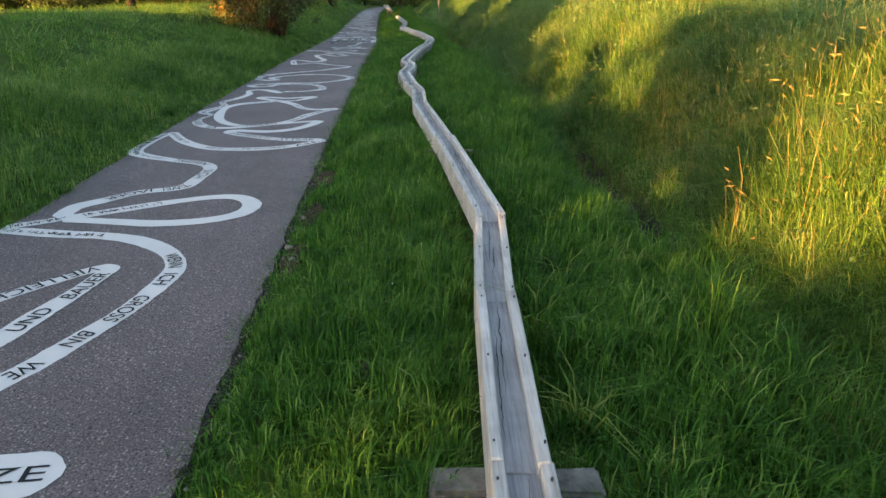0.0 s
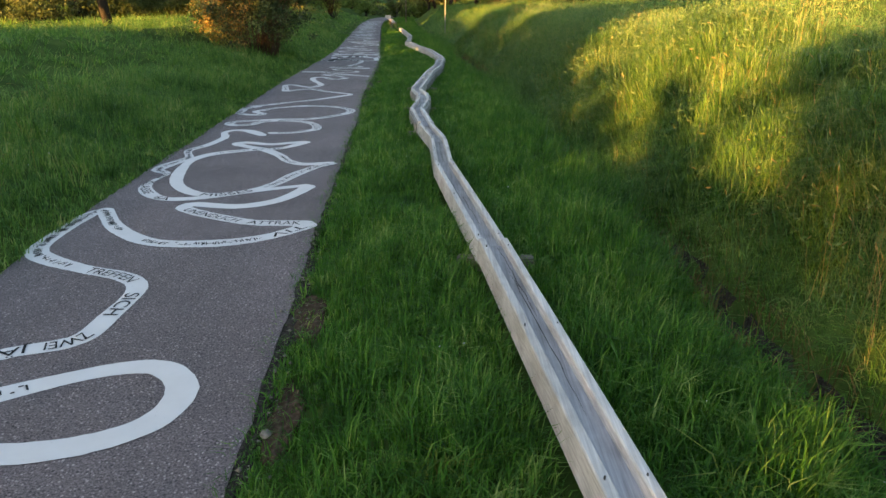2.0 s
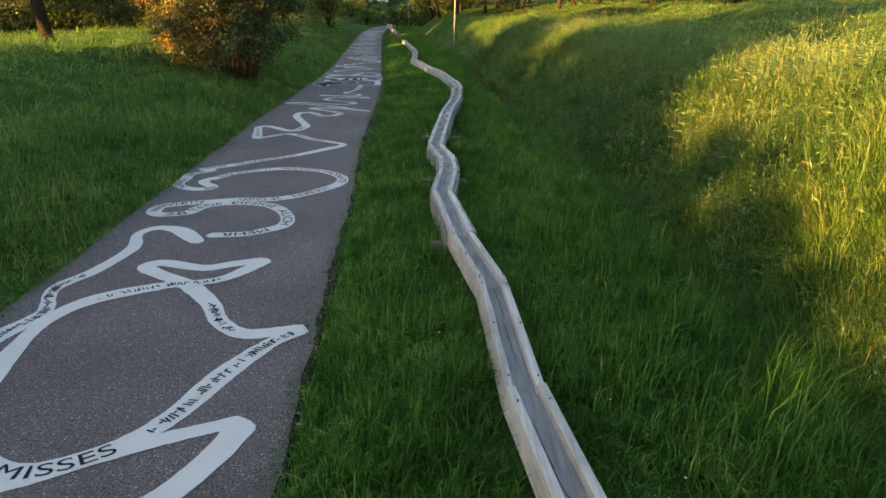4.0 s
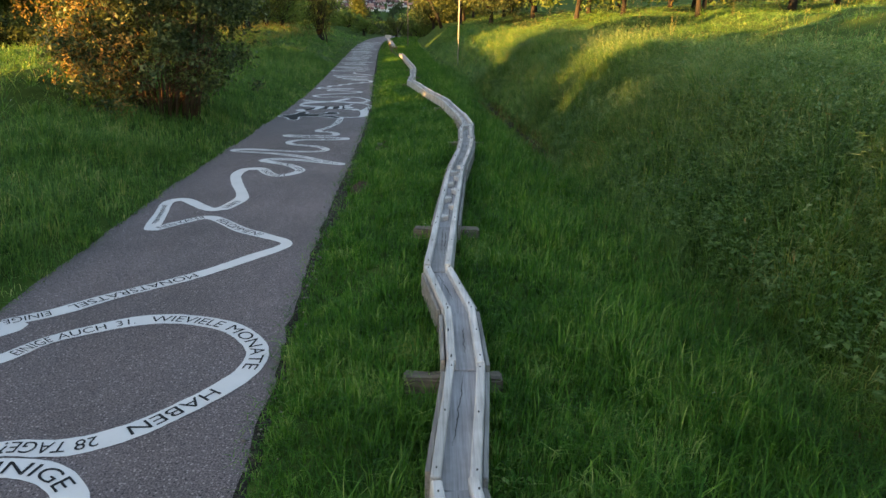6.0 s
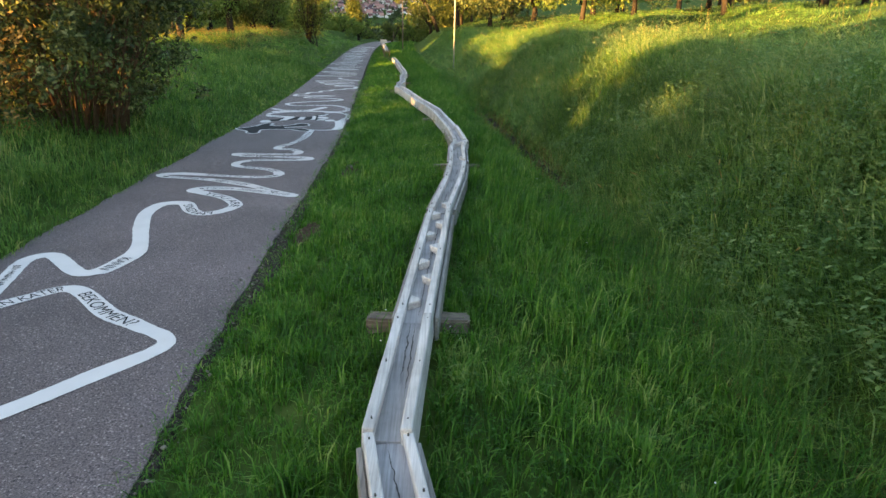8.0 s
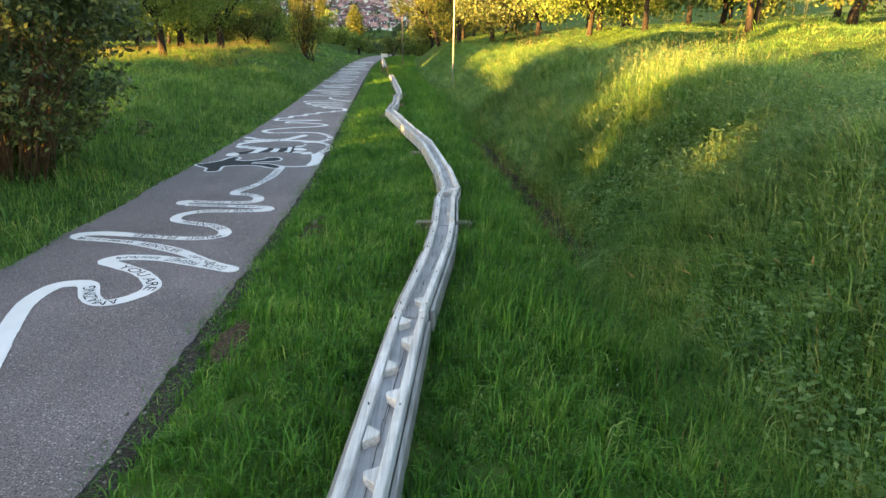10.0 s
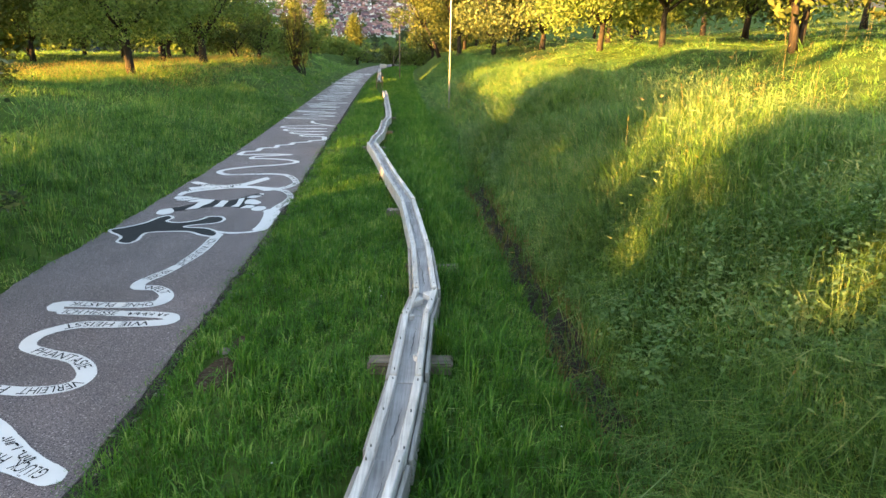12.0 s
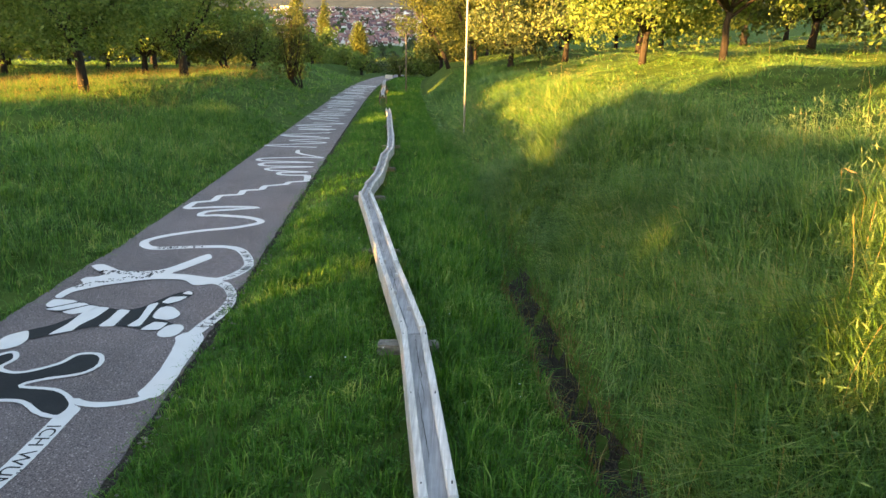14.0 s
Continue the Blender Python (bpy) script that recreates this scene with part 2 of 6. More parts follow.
def tube(bm, pts, radii, sides=7):
    """A tapered round limb through the points, added to bm."""
    rings = []
    for i, p in enumerate(pts):
        p = Vector(p)
        q = Vector(pts[min(i + 1, len(pts) - 1)]) - Vector(pts[max(i - 1, 0)])
        q.normalize()
        u = q.cross(Vector((0.31, 0.95, 0.05))).normalized()
        w = q.cross(u)
        rings.append([bm.verts.new(p + radii[i] * (math.cos(t) * u + math.sin(t) * w)) for t in [2 * math.pi * k / sides for k in range(sides)]])
    for r, s in zip(rings, rings[1:]):
        for k in range(sides):
            f = bm.faces.new((r[k], r[(k + 1) % sides], s[(k + 1) % sides], s[k]))
            f.smooth = True
    bm.faces.new(rings[-1])
    bm.faces.new(rings[0][::-1])


# ---- the lie of the land ----
EDGE_Y = (-60, 0, 5, 8, 12, 17.4, 21, 26, 28, 34, 42, 52, 64, 77, 90, 106, 120)
EDGE_X = (1.5, -1.0, -1.22, -1.45, -1.66, -1.93, -2.12, -2.32, -2.42, -2.82, -3.45, -4.25, -5.12, -5.78, -5.95, -5.6, -4)
PATH_W = 2.4


def hermite(keys, values, y):
    k, v = np.array(keys, float), np.array(values, float)
    y = np.clip(np.asarray(y, float), k[0], k[-1])
    m = np.gradient(v, k)
    m[1:-1] = (v[2:] - v[:-2]) / (k[2:] - k[:-2])
    i = np.clip(np.searchsorted(k, y) - 1, 0, len(k) - 2)
    h = k[i + 1] - k[i]
    u = (y - k[i]) / h
    return (2 * u**3 - 3 * u**2 + 1) * v[i] + (u**3 - 2 * u**2 + u) * h * m[i] + (3 * u**2 - 2 * u**3) * v[i + 1] + (u**3 - u**2) * h * m[i + 1]


def edge(y):
    """x of the path's edge beside the wooden run."""
    return hermite(EDGE_Y, EDGE_X, y)


def trim(y):
    """How far grass and wear have eaten into the path's edge."""
    return np.interp(y, (1, 3, 5, 8, 10, 15, 17.4, 20, 22.5, 26, 30, 34, 45, 56, 70), (0.02, -0.02, -0.05, 0.0, -0.01, -0.02, -0.1, -0.08, -0.04, -0.06, -0.12, -0.18, -0.22, -0.25, -0.4))


def overgrown(y):
    """How far the meadow has grown over the path's other edge."""
    return np.interp(y, (14, 20, 26, 31, 37, 45, 51, 57, 64, 71, 78, 90), (0, 0.02, 0.14, 0.26, 0.4, 0.5, 0.6, 0.7, 0.8, 0.95, 1.25, 1.7))


def smooth(a, b, x):
    u = np.clip((np.asarray(x, float) - a) / (b - a), 0, 1)
    return u * u * (3 - 2 * u)


CROSS_S = (-400, -120, -40, -16, -8.0, -6.6, -5.0, -3.7, -3.0, -2.55, -2.3, 0.0, 0.25, 1.2, 2.3, 2.9, 2.96, 3.17, 3.25, 3.7, 4.3, 5.0, 5.6, 7.0, 10.0, 20, 40, 120, 400)
CROSS_Z = (-6, 0.6, 0.95, 0.95, 1.13, 1.13, 0.66, 0.38, 0.18, 0.03, -0.03, -0.03, 0.01, 0.065, 0.07, 0.02, -0.22, -0.24, 0.03, 0.36, 0.84, 1.36, 1.52, 1.75, 2.42, 3.1, 4.6, 12, 30)


def base(y):
    """The fall of the land along the path's line: level, then down into the valley, then up to the far hills."""
    y = np.asarray(y, float)
    return hermite((-3000, -30, 0, 50, 95, 125, 200, 600, 900, 1500, 3000), (40, 0, 0, 0, 0, -1.0, -8.0, -14.0, 0.0, 80.0, 160.0), y)


def ditch_open(y):
    """How far the ditch lies open: grass hangs over it along most of its length."""
    y = np.asarray(y, float)
    return np.clip(smooth(20.0, 24.5, y) * (1 - smooth(29.5, 33, y)) + 0.9 * smooth(3.6, 4.6, y) * (1 - smooth(7.4, 8.6, y)), 0, 1)


def ditch_wander(y):
    """How far the ditch strays from its straight line."""
    return np.interp(y, (-5, 4, 6, 8, 12, 20, 22.5, 25, 27, 28.5, 31, 36), (0, -0.02, 0.02, 0.16, 0.1, 0.14, 0.24, 0.15, 0.06, -0.02, 0.05, 0.0)) + 0.035 * np.sin(2.9 * np.asarray(y, float)) + 0.02 * np.sin(7.1 * np.asarray(y, float))


def land(x, y):
    x, y = np.asarray(x, float), np.asarray(y, float)
    s = x - edge(y)
    s_here = s - ditch_wander(y) * smooth(2.1, 2.85, s) * (1 - smooth(3.3, 4.6, s))
    z = np.interp(s_here, CROSS_S, CROSS_Z) * (1 - 0.8 * smooth(80, 220, y))
    filled = (1 - ditch_open(y)) * (s_here > 2.86) * (s_here < 3.27)
    z = z * (1 - filled) + 0.03 * filled
    z = z * (1 - 0.5 * smooth(57, 67, y) * smooth(-6.0, -4.0, s) * (s < -2.4))
    z = z + 0.2 * smooth(42, 48, y) * (1 - smooth(59, 66, y)) * smooth(-3.4, -4.6, s) * (1 - smooth(-7, -12, s))
    lumps = 0.05 * np.sin(1.7 * x + 0.6 * y + 1.3 * np.sin(0.5 * y)) + 0.06 * np.sin(0.8 * y - 0.9 * x + 2 * np.sin(0.31 * x))
    z = z + lumps * (smooth(3.3, 5.0, s) + smooth(-3.0, -4.5, s)) * (1 + 0.4 * smooth(5, 9, s))
    return z + base(y)


def spot(s, y):
    """A point of the ground by its distance from the path's edge and its y."""
    x = float(edge(y)) + s
    return x, y, float(land(x, y))


def build_ground():
    ss = np.unique(np.concatenate([np.linspace(-12, -3.6, 18), np.linspace(-3.6, 0.4, 26), np.linspace(0.4, 2.7, 14), np.linspace(2.7, 3.4, 18), np.linspace(3.4, 6.5, 24), np.linspace(6.5, 20, 26),
                                   -np.geomspace(12, 1800, 26), np.geomspace(20, 1800, 24)]))
    ys = np.unique(np.concatenate([-np.geomspace(6, 1500, 18), np.linspace(-6, 45, 170), np.linspace(45, 100, 60), np.geomspace(100, 2400, 40)]))
    sg, yg = np.meshgrid(ss, ys)
    xg = sg + edge(yg)
    zg = land(xg, yg)
    zg += 0.012 * np.sin(9 * xg + 3 * yg) * np.sin(7 * yg - 2 * xg) * ((sg > 0.3) | (sg < -2.6)) * (np.abs(sg) < 20)
    n, mm = sg.shape
    idx = np.arange(n * mm).reshape(n, mm)
    quads = np.stack([idx[:-1, :-1], idx[:-1, 1:], idx[1:, 1:], idx[1:, :-1]], -1).reshape(-1, 4)
    ob = fast_mesh("ground", np.stack([xg, yg, zg], -1).reshape(-1, 3), quads.ravel(), np.arange(len(quads)) * 4, EARTH)
    ob.data.polygons.foreach_set("use_smooth", [True] * len(ob.data.polygons))
    tagged(ob, "grassy ground with a ditch and a bank beside the path", "ground", kind="structure")


build_ground()


def build_path():
    ys = np.concatenate([np.arange(-14, 46, 0.12), np.arange(46, 110, 0.6)])
    cols = np.concatenate([[-PATH_W], np.linspace(-PATH_W + 0.3, -0.2, 9), [0]])
    verts, faces = [], []
    for y in ys:
        for c in cols:
            e = 0.0
            if c == 0 or c == -PATH_W:
                e = 0.035 * noise.noise((y * 2.3, c, 0)) + 0.03 * noise.noise((y * 8.1, c, 3)) + 0.025 * noise.noise((y * 0.45, c, 5))
            x = float(edge(y)) + c + e + (float(trim(y)) if c == 0 else float(overgrown(y)) if c == -PATH_W else 0.0)
            verts.append((x, y, float(base(y)) + 0.003 * noise.noise((x * 2, y * 2, 0))))
        for side, c in ((0, -PATH_W), (1, 0)):
            v = verts[-len(cols)] if side == 0 else verts[-1 - side]
            verts.append((v[0], v[1], v[2] - 0.12))
    w = len(cols) + 2
    for i in range(len(ys) - 1):
        for j in range(len(cols) - 1):
            faces.append((i * w + j, i * w + j + 1, (i + 1) * w + j + 1, (i + 1) * w + j))
        faces.append((i * w + w - 2, i * w, (i + 1) * w, (i + 1) * w + w - 2))
        faces.append((i * w + len(cols) - 1, i * w + w - 1, (i + 1) * w + w - 1, (i + 1) * w + len(cols) - 1))
    ob = from_arrays("road", verts, faces, ASPHALT)
    return tagged(ob, "narrow grey asphalt footpath with crumbling edges", "path", kind="structure")


path = build_path()


def build_soil():
    """Bare dark soil where the asphalt's edge has crumbled."""
    verts, faces = [], []
    ys = np.arange(-4, 56, 0.07)
    for i, y in enumerate(ys):
        wide = 0.09 + 0.06 * noise.noise((y * 1.1, 4, 0)) + 0.06 * noise.noise((y * 6, 9, 0)) + 0.16 * math.exp(-((y - 19.6) / 1.2) ** 2) + 0.05 * math.exp(-((y - 6.3) / 1.0) ** 2) + 0.12 * math.exp(-((y - 21.6) / 0.9) ** 2)
        wide = max(0.03, wide)
        x0 = float(edge(y)) + float(trim(y)) - 0.09
        for k, f in enumerate((0, 0.35, 0.7, 1.0)):
            x = x0 + f * (wide + 0.09)
            lift = (0.012, 0.02, 0.022, -0.02)[k] if f else -0.012
            lift += 0.016 * noise.noise((x * 30, y * 30, 2))
            verts.append((x, y, max(float(land(x, y)), -0.03) + lift))
        if i:
            o = 4 * (i - 1)
            faces += [(o + j, o + j + 1, o + j + 5, o + j + 4) for j in range(3)]
    ob = from_arrays("soil_edge", verts, faces, SOIL)
    tagged(ob, "dark crumbled soil along the asphalt edge", "soil", kind="structure")
    # the bare bed of the ditch
    verts, faces = [], []
    ys = np.arange(-6, 36, 0.1)
    for i, y in enumerate(ys):
        for k, s in enumerate((2.93, 2.96, 3.0, 3.07, 3.14, 3.19, 3.23)):
            x = float(edge(y)) + s + float(ditch_wander(y))
            verts.append((x, y, float(land(x, y)) - 0.03 + 0.042 * float(ditch_open(y)) + 0.015 * noise.noise((x * 20, y * 20, 5))))
        if i:
            o = 7 * (i - 1)
            faces += [(o + j, o + j + 1, o + j + 8, o + j + 7) for j in range(6)]
    tagged(from_arrays("ditch_bed", verts, faces, SOIL), "dark bare soil in the narrow ditch", "ditch", kind="structure")


build_soil()


# ---- the painted ribbon (s from the path's edge, y along it) ----
BAUER = [(-1.44, 2.37), (-1.38, 2.62), (-1.33, 2.89), (-1.25, 3.22), (-1.2, 3.53), (-1.17, 3.73)]
VIELLEICHT = [(-1.17, 3.73), (-1.33, 3.61), (-1.52, 3.39), (-1.69, 3.16), (-1.84, 2.91)]
GROSS = [(-1.23, 1.87), (-1.13, 2.14), (-1.05, 2.29), (-0.93, 2.62), (-0.81, 2.97), (-0.73, 3.41), (-0.73, 3.72), (-0.89, 4.01), (-1.18, 4.24), (-1.5, 4.35),
         (-1.89, 4.39), (-2.25, 4.45), (-2.42, 4.49), (-2.37, 4.59), (-2.23, 4.67), (-2.05, 4.8)]
OVAL = [(-2.05, 4.8), (-1.76, 4.99), (-1.34, 5.27), (-0.95, 5.47), (-0.67, 5.49), (-0.49, 5.27), (-0.54, 4.97), (-0.8, 4.77), (-1.19, 4.68), (-1.61, 4.72), (-2.05, 4.77)]
JAEGER = [(-2.11, 4.82), (-2.1, 5.13), (-1.95, 5.32), (-1.69, 5.63), (-1.32, 5.82), (-1.24, 6.18), (-1.21, 6.64), (-1.38, 6.86), (-1.75, 7.01), (-2.13, 7.21),
          (-2.33, 7.43), (-2.35, 7.92), (-2.31, 8.44), (-2.24, 8.62)]
HERZIG = [(-2.26, 8.68), (-2.09, 8.37), (-1.94, 8.12), (-1.72, 7.87), (-1.45, 7.67), (-1.14, 7.62), (-0.74, 7.68), (-0.43, 7.84), (-0.22, 8.04), (-0.04, 8.26)]
UNENDLICH = [(-0.04, 8.26), (-0.29, 8.25), (-0.65, 8.26), (-1.06, 8.44), (-1.34, 8.61), (-1.46, 8.74), (-1.37, 8.85), (-0.92, 8.79), (-0.57, 8.99), (-0.36, 9.36), (-0.26, 9.7)]
WAVE = [(-0.26, 9.7), (-0.59, 9.55), (-0.9, 9.39), (-1.22, 9.18), (-1.5, 9.06), (-1.74, 9.04), (-1.95, 9.19), (-2.13, 9.5), (-2.14, 9.81), (-2.09, 10.14),
        (-2.27, 10.34), (-2.23, 10.62), (-2.13, 10.9), (-2.1, 11.1), (-2.23, 11.51), (-2.07, 11.93), (-1.97, 12.51), (-2.07, 12.92), (-1.95, 13.14), (-1.7, 13.08), (-1.38, 12.69)]
MISSES = [(-0.62, 12.28), (-0.92, 12.14), (-1.16, 12.03), (-1.55, 12.14), (-1.67, 12.03), (-1.5, 11.87), (-1.17, 11.63), (-0.89, 11.27), (-0.73, 10.95), (-0.49, 10.76), (-0.11, 10.86),
          (-0.29, 10.64), (-0.51, 10.21), (-0.68, 9.74), (-0.87, 9.45), (-1.15, 9.25), (-1.38, 9.22), (-1.63, 9.39), (-1.84, 9.72), (-1.97, 10.26), (-2.01, 10.88),
          (-1.84, 11.29), (-1.39, 11.6), (-0.93, 11.78), (-0.62, 12.28)]
TAGE = [(-1.38, 12.93), (-1.0, 13.0), (-0.82, 13.13), (-0.65, 13.32), (-0.66, 13.61), (-0.8, 13.92), (-1.01, 14.1), (-1.29, 14.14), (-1.57, 14.07), (-1.72, 13.93),
        (-1.81, 13.7), (-2.1, 13.62), (-2.2, 13.78), (-2.13, 13.98), (-1.36, 14.3), (-1.12, 14.31), (-0.93, 14.35), (-0.7, 14.5), (-0.51, 14.71), (-0.33, 14.95),
        (-0.21, 15.2), (-0.21, 15.49), (-0.4, 15.77), (-0.63, 15.91), (-0.95, 15.98), (-1.24, 15.93), (-1.52, 15.77), (-1.76, 15.58), (-1.92, 15.32), (-2.04, 15.26)]
MONATS = [(-2.04, 15.26), (-1.99, 15.06), (-1.83, 14.87), (-1.91, 14.75), (-2.12, 14.77), (-2.3, 14.95), (-2.3, 15.25), (-2.3, 15.51), (-2.08, 15.81), (-2.24, 15.85),
        (-1.93, 16.08), (-1.62, 16.41), (-1.09, 16.89), (-0.69, 17.39), (-0.39, 17.84), (-0.68, 18.11), (-0.97, 18.31), (-1.42, 18.76), (-1.7, 18.57), (-1.96, 18.24)]
KANN = [(-1.96, 18.24), (-2.06, 18.9), (-2.14, 19.42), (-1.97, 19.55), (-1.52, 19.11), (-1.3, 19.35)]
YOU = [(-1.4, 19.09), (-1.32, 19.37), (-1.27, 19.65), (-1.34, 19.97), (-1.5, 20.42), (-1.65, 20.96), (-1.63, 21.35), (-1.49, 21.45), (-1.35, 21.42), (-1.2, 21.13),
       (-1.05, 21.0), (-0.89, 21.08), (-0.78, 21.26), (-0.78, 21.45), (-0.99, 21.74), (-1.31, 21.96), (-1.47, 22.07), (-1.36, 22.19), (-0.98, 22.19), (-0.49, 22.01), (-0.12, 21.85)]
CARO = [(-0.12, 21.87), (-0.44, 22.07), (-0.88, 22.43), (-1.4, 22.68), (-1.87, 22.79), (-2.1, 22.84), (-2.16, 22.97), (-1.89, 23.03), (-1.37, 22.95), (-0.92, 22.89),
        (-0.63, 22.97), (-0.59, 23.17), (-0.79, 23.41), (-1.12, 23.53), (-1.32, 23.65), (-1.33, 23.89), (-1.1, 24.09), (-0.74, 24.12), (-0.33, 24.2), (-0.38, 24.34), (-0.95, 24.38), (-1.46, 24.4)]
WELT = [(-1.46, 24.4), (-1.53, 24.58), (-1.03, 24.58), (-0.63, 24.63), (-0.58, 24.85), (-0.75, 25.06), (-0.96, 25.08), (-0.98, 25.26), (-0.82, 25.68), (-0.71, 26.35), (-0.7, 27.19)]
TAIL = [(-0.77, 27.29), (-0.67, 27.23), (-0.52, 27.21), (-0.36, 27.25), (-0.24, 27.32), (-0.2, 27.4)]
HOOK = [(-0.25, 27.33), (-0.21, 27.43), (-0.19, 27.67), (-0.2, 27.98), (-0.21, 28.27), (-0.23, 28.43), (-0.31, 28.57)]
ARCH = [(-0.25, 28.47), (-0.19, 28.75), (-0.11, 29.16), (-0.13, 29.57), (-0.3, 29.93), (-0.47, 30.05), (-0.3, 30.23), (-0.2, 30.67), (-0.41, 31.24), (-0.68, 31.44),
        (-1.14, 31.4), (-1.63, 31.31), (-1.85, 31.57), (-1.73, 31.87), (-1.31, 32.22), (-0.79, 32.49), (-0.5, 32.83), (-0.75, 33.1), (-1.24, 33.21), (-1.54, 33.18),
        (-1.51, 33.46), (-1.07, 33.67), (-0.77, 33.82), (-1.3, 33.82), (-1.94, 33.63)]
STEPS = [(-1.94, 33.63), (-1.92, 34.11), (-1.64, 34.28), (-1.63, 34.71), (-1.3, 34.84), (-1.31, 35.21), (-1.01, 35.35), (-0.99, 35.69), (-0.63, 35.9), (-0.59, 36.14), (-0.27, 36.3), (-0.32, 36.95)]
COIL = [(-0.32, 36.95), (-0.87, 36.95), (-0.95, 37.22), (-0.4, 37.36), (-1.23, 37.48), (-1.29, 37.77), (-0.37, 38.04), (-1.47, 38.06), (-1.52, 38.46), (-0.43, 38.68),
        (-1.69, 38.78), (-1.72, 39.13), (-0.71, 39.44), (-0.28, 39.41), (-0.95, 40.08), (-1.06, 40.69)]
FIG_BLACK = [(-2.2, 27.22), (-2.04, 27.41), (-1.87, 27.66), (-1.8, 27.93), (-1.68, 28.07), (-1.58, 27.94), (-1.61, 27.76), (-1.4, 27.69), (-1.17, 27.86), (-1.09, 28.05),
             (-0.91, 28.06), (-0.82, 27.88), (-0.89, 27.7), (-1.15, 27.58), (-1.27, 27.46), (-0.94, 27.41), (-0.73, 27.21), (-0.74, 27.03), (-0.91, 27.07), (-1.14, 27.23),
             (-1.44, 27.21), (-1.67, 27.11), (-1.65, 26.77), (-1.72, 26.63), (-1.88, 26.7), (-1.92, 26.92)]
ZEBRA = [(-1.8, 28.52), (-1.65, 28.67), (-1.54, 28.86), (-1.5, 28.95), (-1.68, 28.99), (-1.87, 29.05), (-1.98, 29.2), (-1.96, 29.35), (-1.77, 29.34), (-1.52, 29.23),
         (-1.3, 29.14), (-1.11, 29.1), (-0.98, 29.16), (-0.9, 29.32), (-0.83, 29.48), (-0.71, 29.65), (-0.6, 29.69), (-0.56, 29.58), (-0.62, 29.44), (-0.71, 29.28),
         (-0.76, 29.15), (-0.76, 29.03), (-0.72, 28.91), (-0.55, 28.81), (-0.48, 28.74), (-0.58, 28.6), (-0.74, 28.61), (-0.91, 28.67), (-1.1, 28.68), (-1.29, 28.62),
         (-1.44, 28.5), (-1.55, 28.43), (-1.71, 28.34)]
STRIPES = [[(-1.98, 29.2), (-1.97, 29.35), (-1.77, 29.34), (-1.69, 29.29), (-1.9, 29.12)],
           [(-1.91, 29.07), (-1.66, 29.27), (-1.54, 29.22), (-1.76, 29.04)],
           [(-1.71, 29.01), (-1.52, 29.2), (-1.4, 29.16), (-1.49, 29.0), (-1.59, 28.95)],
           [(-1.56, 28.45), (-1.51, 28.7), (-1.5, 28.98), (-1.41, 29.16), (-1.29, 29.14), (-1.31, 28.9), (-1.38, 28.68), (-1.39, 28.55)],
           [(-1.19, 28.67), (-1.17, 28.86), (-1.17, 29.1), (-1.05, 29.08), (-1.05, 28.89), (-1.05, 28.68)],
           [(-0.92, 28.69), (-0.88, 28.88), (-0.92, 29.24), (-0.84, 29.32), (-0.82, 29.07), (-0.8, 28.7)],
           [(-0.76, 28.61), (-0.7, 28.8), (-0.56, 28.78), (-0.59, 28.62)],
           [(-0.81, 29.33), (-0.77, 29.49), (-0.6, 29.52), (-0.64, 29.39), (-0.73, 29.3)],
           [(-0.68, 29.6), (-0.65, 29.69), (-0.59, 29.66), (-0.57, 29.58)]]
PAWS = [[(-1.91, 28.18), (-1.93, 28.37), (-1.86, 28.48), (-1.79, 28.52), (-1.69, 28.32), (-1.71, 28.18), (-1.81, 28.11)],
        [(-0.76, 28.93), (-0.77, 29.18), (-0.67, 29.21), (-0.57, 29.11), (-0.51, 29.0), (-0.55, 28.88), (-0.66, 28.87)],
        [(-0.57, 28.52), (-0.54, 28.71), (-0.43, 28.75), (-0.36, 28.66), (-0.38, 28.5), (-0.48, 28.44)]]
DOTTED = [(-2.0, 29.43), (-1.99, 29.65), (-1.9, 29.85), (-1.98, 29.97), (-1.96, 30.06), (-1.85, 30.1), (-1.79, 30.2), (-1.96, 30.34), (-2.09, 30.49), (-1.99, 30.57),
          (-1.82, 30.45), (-1.66, 30.33), (-1.48, 30.31), (-1.27, 30.36), (-1.14, 30.47), (-1.03, 30.68), (-0.9, 30.97), (-0.81, 31.08), (-0.73, 30.91), (-0.8, 30.73),
          (-0.93, 30.45), (-1.03, 30.28), (-0.82, 30.24), (-0.57, 30.16), (-0.45, 30.14), (-0.41, 29.99), (-0.55, 29.89), (-0.66, 29.89), (-0.82, 30.05), (-1.07, 30.06),
          (-1.26, 30.02), (-1.46, 29.91), (-1.63, 29.82), (-1.77, 29.69), (-1.88, 29.57), (-1.92, 29.38)]


